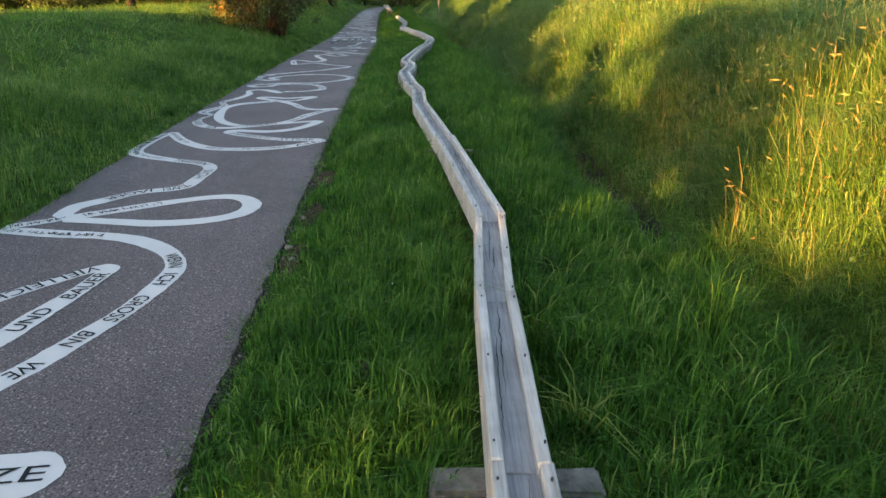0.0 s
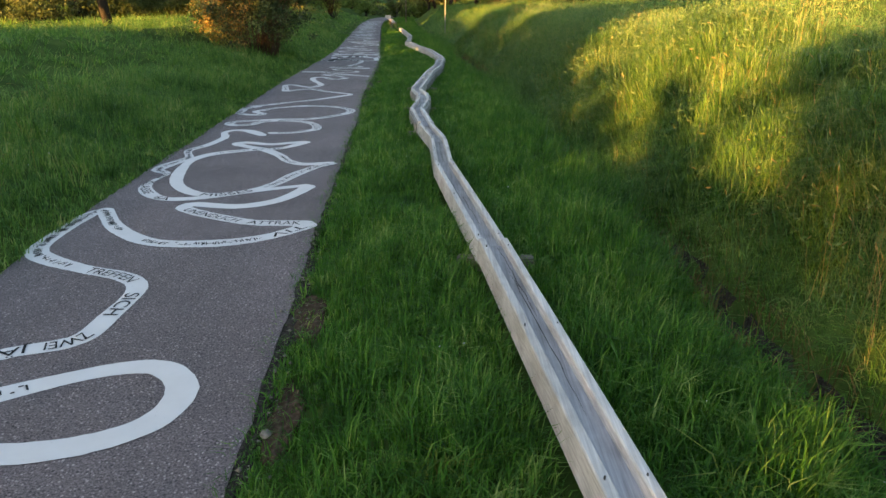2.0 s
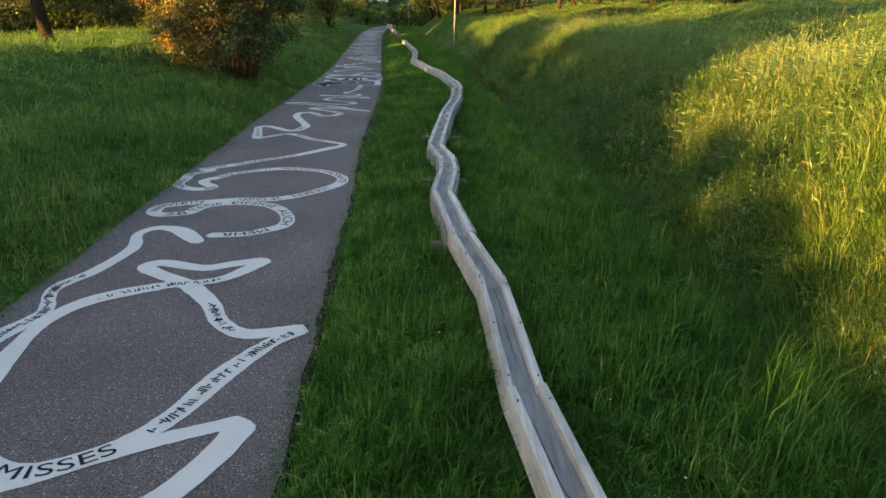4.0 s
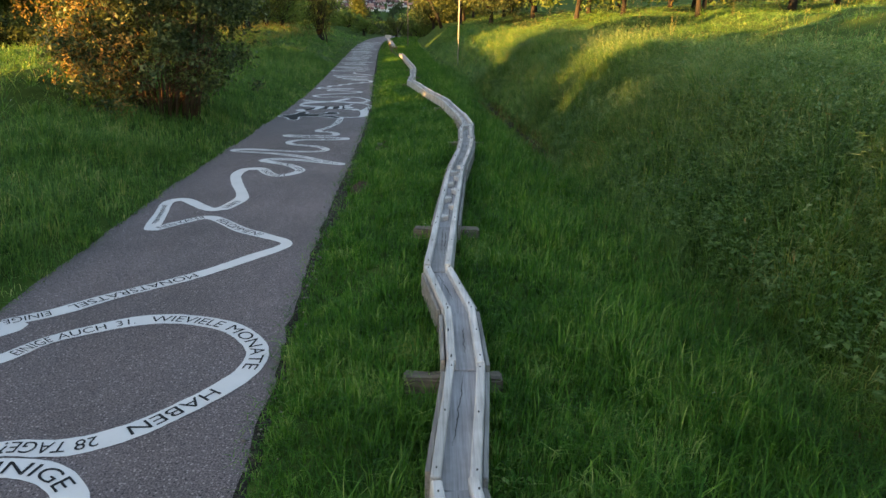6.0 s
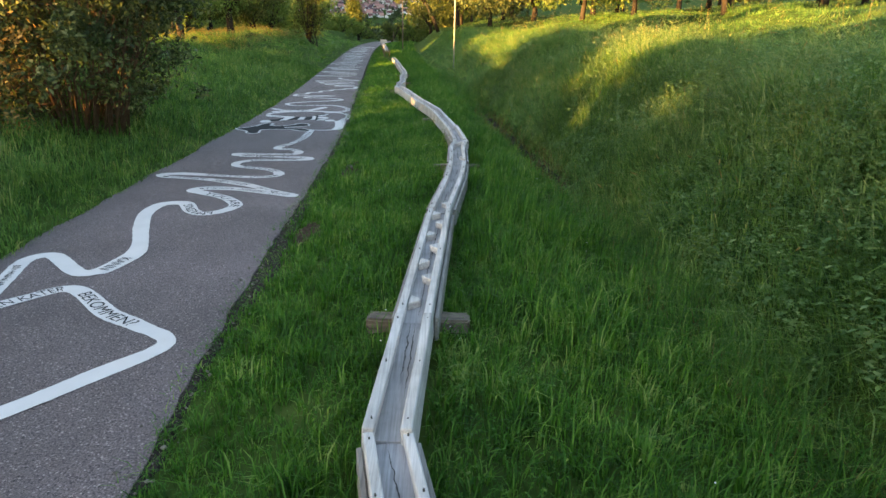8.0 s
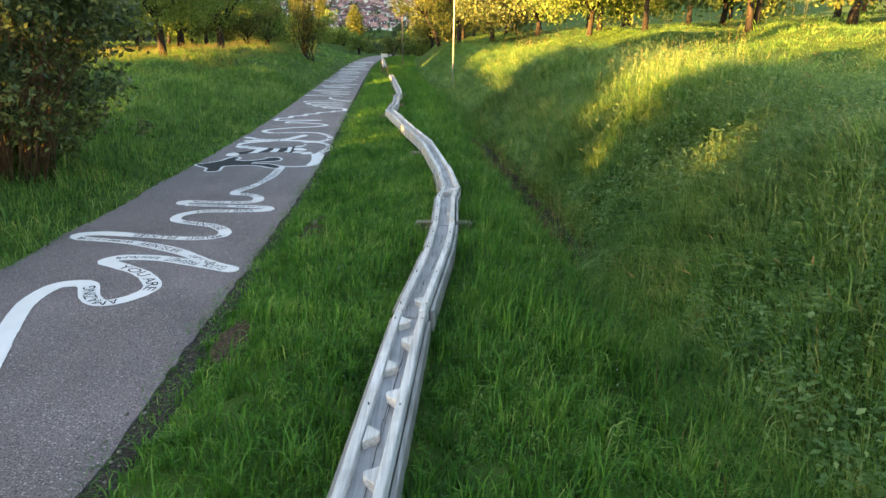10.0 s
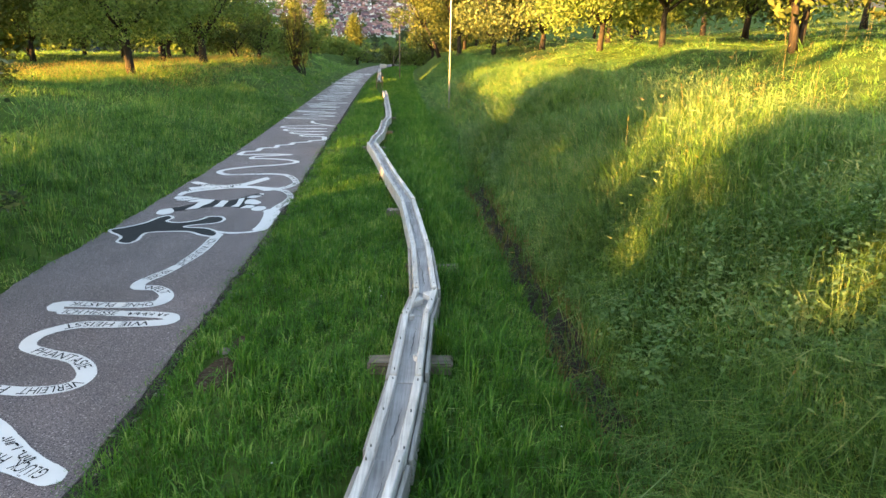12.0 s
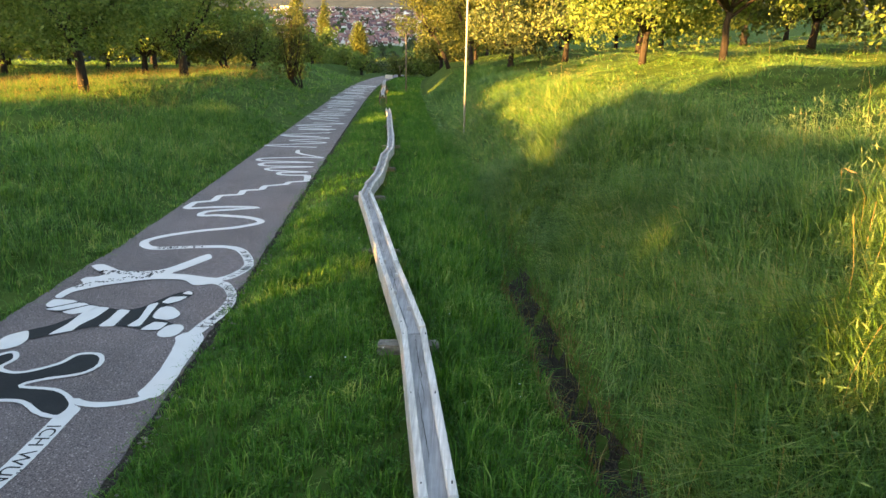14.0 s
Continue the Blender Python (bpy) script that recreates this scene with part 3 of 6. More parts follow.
class Line:
    """A smooth curve through plan points, walked by its length."""

    def __init__(self, pts, tight=0.5, step=0.035, closed=False):
        p = [np.array(q, float) for q in pts]
        ext = [p[-1]] + p + [p[0], p[1]] if closed else [2 * p[0] - p[1]] + p + [2 * p[-1] - p[-2]]
        out = []
        for a, b, c, d in zip(ext, ext[1:], ext[2:], ext[3:]):
            n = max(2, int(np.linalg.norm(c - b) / step))
            m0, m1 = tight * (c - a), tight * (d - b)
            lim = np.linalg.norm(c - b) * 1.2
            m0, m1 = [m * min(1, lim / (np.linalg.norm(m) + 1e-9)) for m in (m0, m1)]
            for k in range(n):
                u = k / n
                out.append((2 * u**3 - 3 * u**2 + 1) * b + (u**3 - 2 * u**2 + u) * m0 + (3 * u**2 - 2 * u**3) * c + (u**3 - u**2) * m1)
        out.append(p[0] if closed else p[-1])
        self.p = np.array(out)
        self.p[:, 0] += edge(self.p[:, 1])
        self.l = np.concatenate([[0], np.cumsum(np.linalg.norm(np.diff(self.p, axis=0), axis=1))])
        self.total = self.l[-1]

    def at(self, d):
        q = np.array([np.interp(d, self.l, self.p[:, k]) for k in (0, 1)])
        e = 0.03
        t = np.array([np.interp(min(d + e, self.total), self.l, self.p[:, k]) - np.interp(max(d - e, 0), self.l, self.p[:, k]) for k in (0, 1)])
        return q, t / (np.linalg.norm(t) + 1e-9)

    def near(self, s, y):
        q = np.array((s + float(edge(y)), y))
        return self.l[np.argmin(np.linalg.norm(self.p - q, axis=1))]


LIFT = [0.0035]


def band(name, line, width, mat, parent, round_ends=True, seed=0, vary=0.1):
    """A painted stroke that follows the line, with hand-drawn, uneven edges and round ends."""
    n = max(6, int(line.total / 0.04))
    verts, faces = [], []
    z0 = LIFT[0]
    for i in range(n + 1):
        d = line.total * i / n
        q, t = line.at(d)
        w = 0.5 * width * (1 + vary * noise.noise((d * 1.3, seed, 0)) * 2 + 0.07 * noise.noise((d * 9, seed, 4)))
        if round_ends:
            r = 0.5 * width
            e = min(d, line.total - d)
            if e < r:
                w *= math.sqrt(max(0.04, 1 - (1 - e / r) ** 2))
        nrm = np.array((-t[1], t[0]))
        j = 0.006 * noise.noise((d * 17, seed, 7))
        for k in (1, -1):
            v = q + nrm * k * (w + j)
            verts.append((v[0], v[1], float(base(v[1])) + z0 + 0.0012 * i / n))
        if i:
            faces.append((2 * i - 2, 2 * i - 1, 2 * i + 1, 2 * i))
    LIFT[0] += 0.0001
    return adopt(from_arrays(name, verts, faces, mat), parent)


def lettering(text, line, a, b, parent, size=0.105):
    """The words on a ribbon between the points a and b (s, y), bent along it."""
    d0, d1 = line.near(*a), line.near(*b)
    cu = bpy.data.curves.new("words", "FONT")
    cu.body, cu.size = text, 1.0
    tmp = new("words", cu)
    bpy.context.view_layer.update()
    me = bpy.data.meshes.new_from_object(tmp.evaluated_get(bpy.context.evaluated_depsgraph_get()))
    bpy.data.objects.remove(tmp)
    bpy.data.curves.remove(cu)
    co = np.array([v.co[:] for v in me.vertices])
    lo, hi = co[:, 0].min(), co[:, 0].max()
    sgn = 1 if d1 > d0 else -1
    for v, c in zip(me.vertices, co):
        d = d0 + (c[0] - lo) / (hi - lo) * (d1 - d0)
        q, t = line.at(min(max(d, 0), line.total))
        h = (c[1] - 0.35) * size / 0.72
        nrm = np.array((-t[1], t[0])) * sgn
        p = q + nrm * h
        v.co = (p[0], p[1], float(base(p[1])) + LIFT[0] + 0.001)
    me.name = "lettering"
    me.materials.append(INK)
    ob = new("lettering", me)
    adopt(ob, parent)
    ob["label"] = "hand-painted black capital letters reading " + text.replace("?", "").replace(".", "")
    return ob


def bars(line, a, b, parent, seed, size=0.07):
    """Writing too small to read: short dark strokes along the ribbon."""
    r = random.Random(seed)
    d0, d1 = sorted((line.near(*a), line.near(*b)))
    verts, faces = [], []
    d = d0
    while d < d1:
        w = r.uniform(0.012, 0.03)
        if r.random() < 0.84:
            q, t = line.at(d)
            nrm = np.array((-t[1], t[0]))
            h, sh, o = 0.5 * size * r.uniform(0.6, 1.1), r.uniform(-0.02, 0.02), r.uniform(-0.01, 0.01)
            k = r.random()
            box = ((-0.006, -h, 0.006, h) if k < 0.6 else (-w / 2, h * r.uniform(-1, 0.7), w / 2, 0))
            if k >= 0.6:
                box = (box[0], box[1], box[2], box[1] + 0.013)
            pts = [q + t * (x + sh * y / size) + nrm * (y + o) for x, y in ((box[0], box[1]), (box[2], box[1]), (box[2], box[3]), (box[0], box[3]))]
            i = len(verts)
            verts += [(p[0], p[1], float(base(p[1])) + LIFT[0] + 0.001) for p in pts]
            faces.append((i, i + 1, i + 2, i + 3))
        d += w
    if faces:
        ob = adopt(from_arrays("small_writing", verts, faces, INK), parent)
        tagged(ob, "illegible small black handwriting", kind="stuff")


ribbon = tagged(empty("painted_ribbon", (float(edge(8)) - 1.2, 8, 0.004)), "long winding white ribbon painted on the asphalt, covered with black words", "road painting")
R = {}
for i, (key, pts, w) in enumerate((("start", [(-1.12, 1.39), (-0.84, 1.41), (-0.61, 1.44), (-0.47, 1.46)], 0.26), ("bauer", BAUER, 0.15), ("viel", VIELLEICHT, 0.13), ("gross", GROSS, 0.155),
                                   ("oval", OVAL, 0.165), ("jaeger", JAEGER, 0.16), ("herzig", HERZIG, 0.17), ("unend", UNENDLICH, 0.165), ("wave", WAVE, 0.135), ("misses", MISSES, 0.15),
                                   ("tage", TAGE, 0.16), ("monats", MONATS, 0.15), ("kann", KANN, 0.15), ("you", YOU, 0.16), ("caro", CARO, 0.14), ("welt", WELT, 0.14),
                                   ("tail", TAIL, 0.07), ("hook", HOOK, 0.2), ("arch", ARCH, 0.125), ("steps", STEPS, 0.13), ("coil", COIL, 0.12))):
    R[key] = Line(pts, 0.5 if key != "steps" else 0.15)
    band("stroke", R[key], w, WHITE, ribbon, True, i, 0.16 if key != "wave" else 0.4)
LIFT[0] += 0.0012
for text, key, a, b in (("ZE", "start", (-0.79, 1.39), (-0.53, 1.44)), ("UND", "bauer", (-1.36, 2.71), (-1.3, 3.01)), ("BAUER", "bauer", (-1.28, 3.13), (-1.19, 3.58)),
                        ("VIELLEICHT", "viel", (-1.27, 3.66), (-1.79, 2.99)), ("WENN", "gross", (-0.86, 3.96), (-0.72, 3.69)), ("ICH", "gross", (-0.73, 3.59), (-0.75, 3.37)),
                        ("GROSS", "gross", (-0.77, 3.19), (-0.87, 2.81)), ("BIN", "gross", (-0.91, 2.68), (-0.97, 2.5)), ("WE", "gross", (-1.04, 2.36), (-1.1, 2.17)),
                        ("TREFFEN", "jaeger", (-1.71, 6.97), (-1.28, 6.77)), ("SICH", "jaeger", (-1.2, 6.56), (-1.25, 6.16)), ("ZWEI", "jaeger", (-1.26, 5.91), (-1.46, 5.74)), ("JÄGER", "jaeger", (-1.57, 5.7), (-1.9, 5.38)),
                        ("MISSES", "misses", (-1.41, 9.22), (-0.89, 9.44)), ("KLASSE", "wave", (-2.14, 9.77), (-2.01, 9.23)), ("6A", "wave", (-1.86, 9.1), (-1.69, 9.04)),
                        ("UNENDLICH", "unend", (-1.41, 8.67), (-0.8, 8.31)), ("ATTRAK", "unend", (-0.67, 8.26), (-0.19, 8.25)), ("TIV", "herzig", (-0.13, 8.16), (-0.39, 7.88)),
                        ("EINIGE", "tage", (-1.90, 15.37), (-1.74, 15.60)),
                        ("AUCH", "tage", (-1.69, 15.64), (-1.43, 15.84)),
                        ("31.", "tage", (-1.37, 15.87), (-1.24, 15.93)),
                        ("WIEVIELE", "tage", (-1.13, 15.96), (-0.56, 15.90)),
                        ("MONATE", "tage", (-0.49, 15.87), (-0.21, 15.20)),
                        ("HABEN", "tage", (-0.35, 14.93), (-0.74, 14.48)),
                        ("28 TAGE?", "tage", (-0.88, 14.38), (-1.36, 14.30)),
                        ("ALLE", "tage", (-1.80, 14.34), (-2.03, 14.22)),
                        ("HABEN", "tage", (-2.00, 14.15), (-2.19, 13.75)),
                        ("28", "tage", (-2.05, 13.58), (-1.80, 13.71)),
                        ("TAGE", "tage", (-1.80, 13.76), (-1.50, 14.09)),
                        ("EINIGE", "tage", (-1.40, 14.13), (-0.85, 13.97)),
                        ("AUCH", "tage", (-0.78, 13.89), (-0.64, 13.33)),
                        ("MEHR", "tage", (-0.77, 13.15), (-1.23, 12.95)),
                        ("MONATSRÄTSEL", "monats", (-1.07, 16.90), (-1.85, 16.15)),
                        ("EINIGE", "monats", (-1.96, 16.05), (-2.23, 15.86)),
                        ("MONATE", "monats", (-2.19, 15.70), (-2.30, 15.39)),
                        ("HABEN", "monats", (-2.30, 15.25), (-2.19, 14.82)),
                        ("30", "monats", (-1.90, 14.76), (-1.83, 14.86)),
                        ("NEN KATER", "monats", (-1.87, 18.33), (-1.48, 18.70)),
                        ("BEKOMMEN?", "monats", (-1.33, 18.67), (-0.72, 18.13)),
                        ("YOU ARE", "you", (-1.25, 21.92), (-0.78, 21.3)), ("AMAZING", "you", (-0.92, 21.06), (-1.3, 21.36)), ("KANN", "you", (-1.28, 19.5), (-1.35, 19.2)),
                        ("PHANTASIE", "caro", (-1.2, 23.57), (-0.62, 23.28)), ("VERLEIHT", "caro", (-0.59, 23.05), (-0.95, 22.9)), ("FLÜGEL", "caro", (-1.07, 22.91), (-1.6, 22.99)),
                        ("GLÜCK", "you", (-0.25, 21.9), (-0.48, 22.0)), ("FREIHEIT", "you", (-0.56, 22.04), (-0.92, 22.17)), ("ABENTEUER", "caro", (-1.36, 22.66), (-0.84, 22.4)),
                        ("WIE HEISST", "caro", (-0.5, 24.17), (-1.2, 24.02)), ("ICH HEISSE", "caro", (-1.38, 24.4), (-0.86, 24.38)),
                        ("ICH WÜNSCHE", "welt", (-0.71, 26.9), (-0.8, 25.8)), ("MIR EINE", "welt", (-0.83, 25.65), (-0.95, 25.32)), ("WELT", "welt", (-0.9, 25.08), (-0.6, 24.92)),
                        ("OHNE", "welt", (-0.62, 24.64), (-0.9, 24.58)), ("PLASTIK", "welt", (-0.98, 24.58), (-1.42, 24.58))):
    lettering(text, R[key], a, b, ribbon)
for i, (key, a, b) in enumerate((("herzig", (-0.5, 7.8), (-1.52, 7.71)), ("herzig", (-1.82, 7.97), (-2.23, 8.6)), ("jaeger", (-1.88, 7.08), (-2.28, 8.55)), ("wave", (-2.13, 9.92), (-2.12, 11.81)),
                                 ("misses", (-0.17, 10.8), (-0.79, 9.57)), ("misses", (-1.8, 11.32), (-0.94, 11.78)), ("misses", (-0.58, 10.81), (-0.88, 11.27)), ("gross", (-1.53, 4.35), (-2.36, 4.45)),
                                 ("oval", (-1.94, 4.87), (-1.34, 5.27)), ("gross", (-2.36, 4.59), (-2.05, 4.8)), ("kann", (-2.0, 18.5), (-2.1, 19.3)),
                                 ("caro", (-0.4, 22.04), (-0.72, 22.3)), ("caro", (-1.48, 22.7), (-2.1, 22.85)), ("you", (-1.0, 22.19), (-1.4, 22.18)), ("caro", (-0.4, 24.34), (-0.78, 24.37)),
                                 ("arch", (-0.2, 28.7), (-0.4, 29.98)), ("arch", (-0.4, 30.15), (-0.45, 31.28)), ("arch", (-1.0, 31.4), (-1.6, 31.3)))):
    bars(R[key], a, b, ribbon, i, 0.1 if key == "arch" else 0.07)

# painted creatures beside the ribbon: plain shapes
LIFT[0] += 0.0005


def fill(name, line, mat, parent):
    bm = bmesh.new()
    vs = [bm.verts.new((p[0], p[1], float(base(p[1])) + LIFT[0])) for p in line.p[:-1]]
    bm.faces.new(vs)
    bmesh.ops.triangulate(bm, faces=bm.faces[:])
    bmesh.ops.recalc_face_normals(bm, faces=bm.faces[:])
    LIFT[0] += 0.0005
    return adopt(part(name, bm, mat), parent)


black_shape = tagged(empty("painted_shape", (float(edge(27.4)) - 1.4, 27.4, 0.006)), "black four-limbed shape with a white outline, painted on asphalt", "road painting", "painted creatures")
outline = Line(FIG_BLACK, 0.5, closed=True)
fill("body_fill", outline, BLACK, black_shape)
band("outline", outline, 0.042, WHITE, black_shape, False, 31)

striped = tagged(empty("painted_shape", (float(edge(28.9)) - 1.1, 28.9, 0.006)), "zebra-striped four-limbed shape painted on asphalt", "road painting", "painted creatures")
fill("body_fill", Line(ZEBRA, 0.35, closed=True), BLACK, striped)
for pts in STRIPES:
    fill("stripe", Line(pts, 0.2, closed=True), WHITE, striped)
    LIFT[0] -= 0.0005
LIFT[0] += 0.0005
for pts in PAWS:
    fill("paw", Line(pts, 0.5, closed=True), WHITE, striped)

dotted = tagged(empty("painted_shape", (float(edge(30.2)) - 1.3, 30.2, 0.006)), "white four-limbed shape with black dots painted on asphalt", "road painting", "painted creatures")
fill("body_fill", Line(DOTTED, 0.4, closed=True), WHITE, dotted)
r = random.Random(5)
verts, faces = [], []
for axis, count, half in (([(-1.95, 29.72), (-1.6, 30.0), (-1.2, 30.18)], 46, 0.05), ([(-2.0, 30.3), (-1.75, 30.25), (-1.3, 30.28), (-1.1, 30.3)], 62, 0.075)):
    ln = Line(axis)
    for _ in range(count):
        q, t = ln.at(r.uniform(0.02, ln.total - 0.02))
        c = q + np.array((-t[1], t[0])) * r.uniform(-half, half)
        rad, i = r.uniform(0.011, 0.02), len(verts)
        verts += [(c[0] + rad * math.cos(u), c[1] + rad * math.sin(u), float(base(c[1])) + LIFT[0] + 0.0004) for u in (0, 1.05, 2.1, 3.14, 4.19, 5.24)]
        faces.append(tuple(range(i, i + 6)))
tagged(adopt(from_arrays("dot_pattern", verts, faces, BLACK), dotted), "small black dots", kind="stuff")

# the ribbon's far windings, down the path
far = tagged(empty("painted_ribbon", (float(edge(50)) - 1.2, 50, float(base(50)))), "far windings of the white painted ribbon on the asphalt", "road painting")
r = random.Random(11)
y = 41.2
k = 0
while y < 74:
    pts, side = [], 1
    y0 = y
    for _ in range(9):
        pts.append((-1.2 + side * r.uniform(0.3, 0.95), y + r.uniform(-0.1, 0.1)))
        y += r.choice((0.1, 0.3, 0.75)) * r.uniform(0.8, 1.2)
        side = -side
    band("stroke", Line(pts, 0.6), r.uniform(0.12, 0.2), WHITE, far, True, 60 + k)
    y += r.uniform(0.0, 0.7)
    k += 1

# ---- the wooden ball run ----
RUN = [(0.32, -0.7), (0.336, 1.1), (0.365, 2.52), (0.437, 3.94), (0.118, 6.86), (-0.235, 9.6), (-0.3, 11.1), (-0.505, 12.26), (-0.672, 13.66), (-0.588, 14.73), (-0.608, 15.53),
       (-0.762, 16.36), (-0.69, 17.6), (-0.525, 20.15), (-0.345, 21.7), (-0.285, 22.6), (-0.262, 23.75), (-0.208, 24.32), (-0.31, 25.76), (-0.58, 28.05), (-0.96, 29.9),
       (-1.34, 31.9), (-1.72, 33.75), (-1.735, 34.5), (-1.69, 35.5), (-1.76, 37.1), (-1.83, 38.2), (-1.8, 39.3), (-1.99, 41.6), (-2.3, 44.6), (-2.72, 48.9), (-3.0, 51.2)]
RUN_TOP_Y, RUN_TOP_Z = (0, 3, 7, 10, 14, 17, 20, 30, 40, 60), (0.36, 0.35, 0.345, 0.31, 0.34, 0.34, 0.345, 0.33, 0.32, 0.3)


def run_top(y):
    return float(np.interp(y, RUN_TOP_Y, RUN_TOP_Z))


def beam(name, x, y, long, deep, z0, z1, mat, label, seed):
    """A rough cross-piece under the run."""
    bm = bmesh.new()
    bmesh.ops.create_cube(bm, size=1.0)
    bmesh.ops.scale(bm, vec=(long, deep, z1 - z0), verts=bm.verts)
    bmesh.ops.bevel(bm, geom=bm.edges[:], offset=0.014, segments=2, affect="EDGES")
    bmesh.ops.subdivide_edges(bm, edges=[e for e in bm.edges if e.calc_length() > 0.15], cuts=3, use_grid_fill=True)
    for v in bm.verts:
        v.co += noise.noise_vector(v.co * 9 + Vector((seed, 0, 0))) * 0.009
    ob = part(name, bm, mat)
    ob.matrix_world = Matrix.Translation((x, y, (z0 + z1) / 2)) @ Matrix.Rotation(0.06 * math.sin(seed * 3.1), 4, "Z")
    return tagged(ob, label, "support", "supports of the ball run")


def nail_mesh():
    bm = bmesh.new()
    tube(bm, [(0, 0, -0.02), (0, 0, 0.012)], [0.0045, 0.0045], 6)
    me = bpy.data.meshes.new("nail")
    bm.to_mesh(me)
    bm.free()
    me.materials.append(CRACK)
    return me


NAIL = nail_mesh()


def section(a, b, i, floor_w=0.125, wall=0.05, tops=None, doubled=False):
    a, b = Vector((*a, 0)), Vector((*b, 0))
    d = (b - a).normalized()
    nrm = Vector((-d.y, d.x, 0))
    top = (run_top((a.y + b.y) / 2) if tops is None else tops) + (0.012 if i % 2 else 0.0)
    t = tagged(empty("trough_section", (a + b) / 2 + Vector((0, 0, top - 0.16))), "weathered silver-grey wooden ball-run trough section on low supports", "wooden trough", "ball run")
    off = floor_w / 2 + wall / 2
    origin = Vector(t.location)
    rr = random.Random(i * 7 + 3)
    for k in (1, -1):
        ext0, ext1 = rr.uniform(-0.006, 0.03), rr.uniform(-0.008, 0.02)
        shift = off + rr.uniform(-0.004, 0.008)
        pa, pb = a + nrm * shift * k - d * ext0, b + nrm * shift * k + d * ext1
        plank("side_board", (pa - origin).xy, (pb - origin).xy, wall * rr.uniform(0.94, 1.1), top - 0.185 - origin.z, top + rr.uniform(-0.006, 0.008) - origin.z, WOOD, t, twist=k * 0.05, steps=4)
        if doubled:
            pa, pb = a + nrm * (off + 0.046) * k + d * rr.uniform(0.0, 0.12), b + nrm * (off + 0.042) * k - d * rr.uniform(-0.02, 0.1)
            plank("outer_board", (pa - origin).xy, (pb - origin).xy, 0.026, top - 0.22 - origin.z, top - rr.uniform(0.035, 0.06) - origin.z, WOOD_OUTER, t, "darker weathered outer board", bevel=0.004)
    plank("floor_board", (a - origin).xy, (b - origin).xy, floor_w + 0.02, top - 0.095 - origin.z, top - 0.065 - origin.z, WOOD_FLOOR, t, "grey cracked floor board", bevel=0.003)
    # drying splits in the floor board
    if (b - a).length > 0.6:
        for c in range(2 if (b - a).length > 1.2 else 1):
            n = 30
            verts, faces = [], []
            l0 = rr.uniform(0.02, 0.3) + 0.3 * c
            l1 = min(0.98, l0 + rr.uniform(0.35, 0.7))
            side = rr.uniform(-0.03, 0.03)
            for j in range(n + 1):
                u = l0 + (l1 - l0) * j / n
                p = a + (b - a) * u + nrm * (side + 0.012 * math.sin(3 * u + i) + 0.012 * noise.noise((u * 14, i, c)) + 0.004 * noise.noise((u * 60, i, c)))
                w = 0.0042 * math.sin(math.pi * j / n) * (0.4 + 1.2 * abs(noise.noise((u * 20, i, 5)))) + 0.0004
                for sg in (1, -1):
                    q = p + nrm * w * sg - origin
                    verts.append((q.x, q.y, top - 0.0555 - origin.z))
                if j:
                    faces.append((2 * j - 2, 2 * j - 1, 2 * j + 1, 2 * j))
            from_arrays("split", verts, faces, CRACK, t)
    # nail heads
    for u in (0.06, 0.94, 0.5):
        for k in (1, -1):
            p = a + (b - a) * u + nrm * (off + 0.006 * math.sin(9 * u + i)) * k - origin
            ob = new("nail", NAIL)
            ob.parent = t
            ob.location = (p.x, p.y, top - origin.z)
    return t


# long stretches are joined from boards of about two and a half metres
cuts = []
for a, b in zip(RUN, RUN[1:]):
    n = max(1, round(math.dist(a, b) / 2.6))
    for k in range(n):
        cuts.append((tuple(a[c] + (b[c] - a[c]) * k / n for c in (0, 1)), tuple(a[c] + (b[c] - a[c]) * (k + 1) / n for c in (0, 1))))
for i, (a, b) in enumerate(cuts):
    section(a, b, i, *((0.125, 0.05) if a[1] < 33 else (0.1, 0.04)), doubled=11.8 < a[1] < 15.6 or 17.5 < a[1] < 25.5)
# y, centre, length, depth, whether it is stone
SUPPORTS = ((1.22, 0.34, 0.66, 0.16, True), (6.98, 0.16, 0.62, 0.13, False), (12.45, -0.54, 0.5, 0.15, True), (14.9, -0.66, 0.62, 0.12, False), (18.0, -0.675, 0.7, 0.15, False),
            (23.22, -0.29, 0.66, 0.17, False), (25.56, -0.17, 0.6, 0.1, False), (28.14, -0.63, 0.54, 0.15, True), (31.0, -1.17, 0.5, 0.14, False), (34.3, -1.72, 0.55, 0.14, False),
            (37.4, -1.77, 0.5, 0.14, False), (41.0, -1.94, 0.5, 0.14, False), (46.0, -2.42, 0.5, 0.14, False))
for i, (yy, x, long, deep, stone) in enumerate(SUPPORTS):
    beam("support_stone" if stone else "support_beam", x, yy, long, deep, float(land(x, yy)) - 0.08, run_top(yy) - 0.182, STONE if stone else WOOD_BEAM,
         "rough sandstone block under the ball run" if stone else "weathered grey wooden cross beam under the ball run", i)


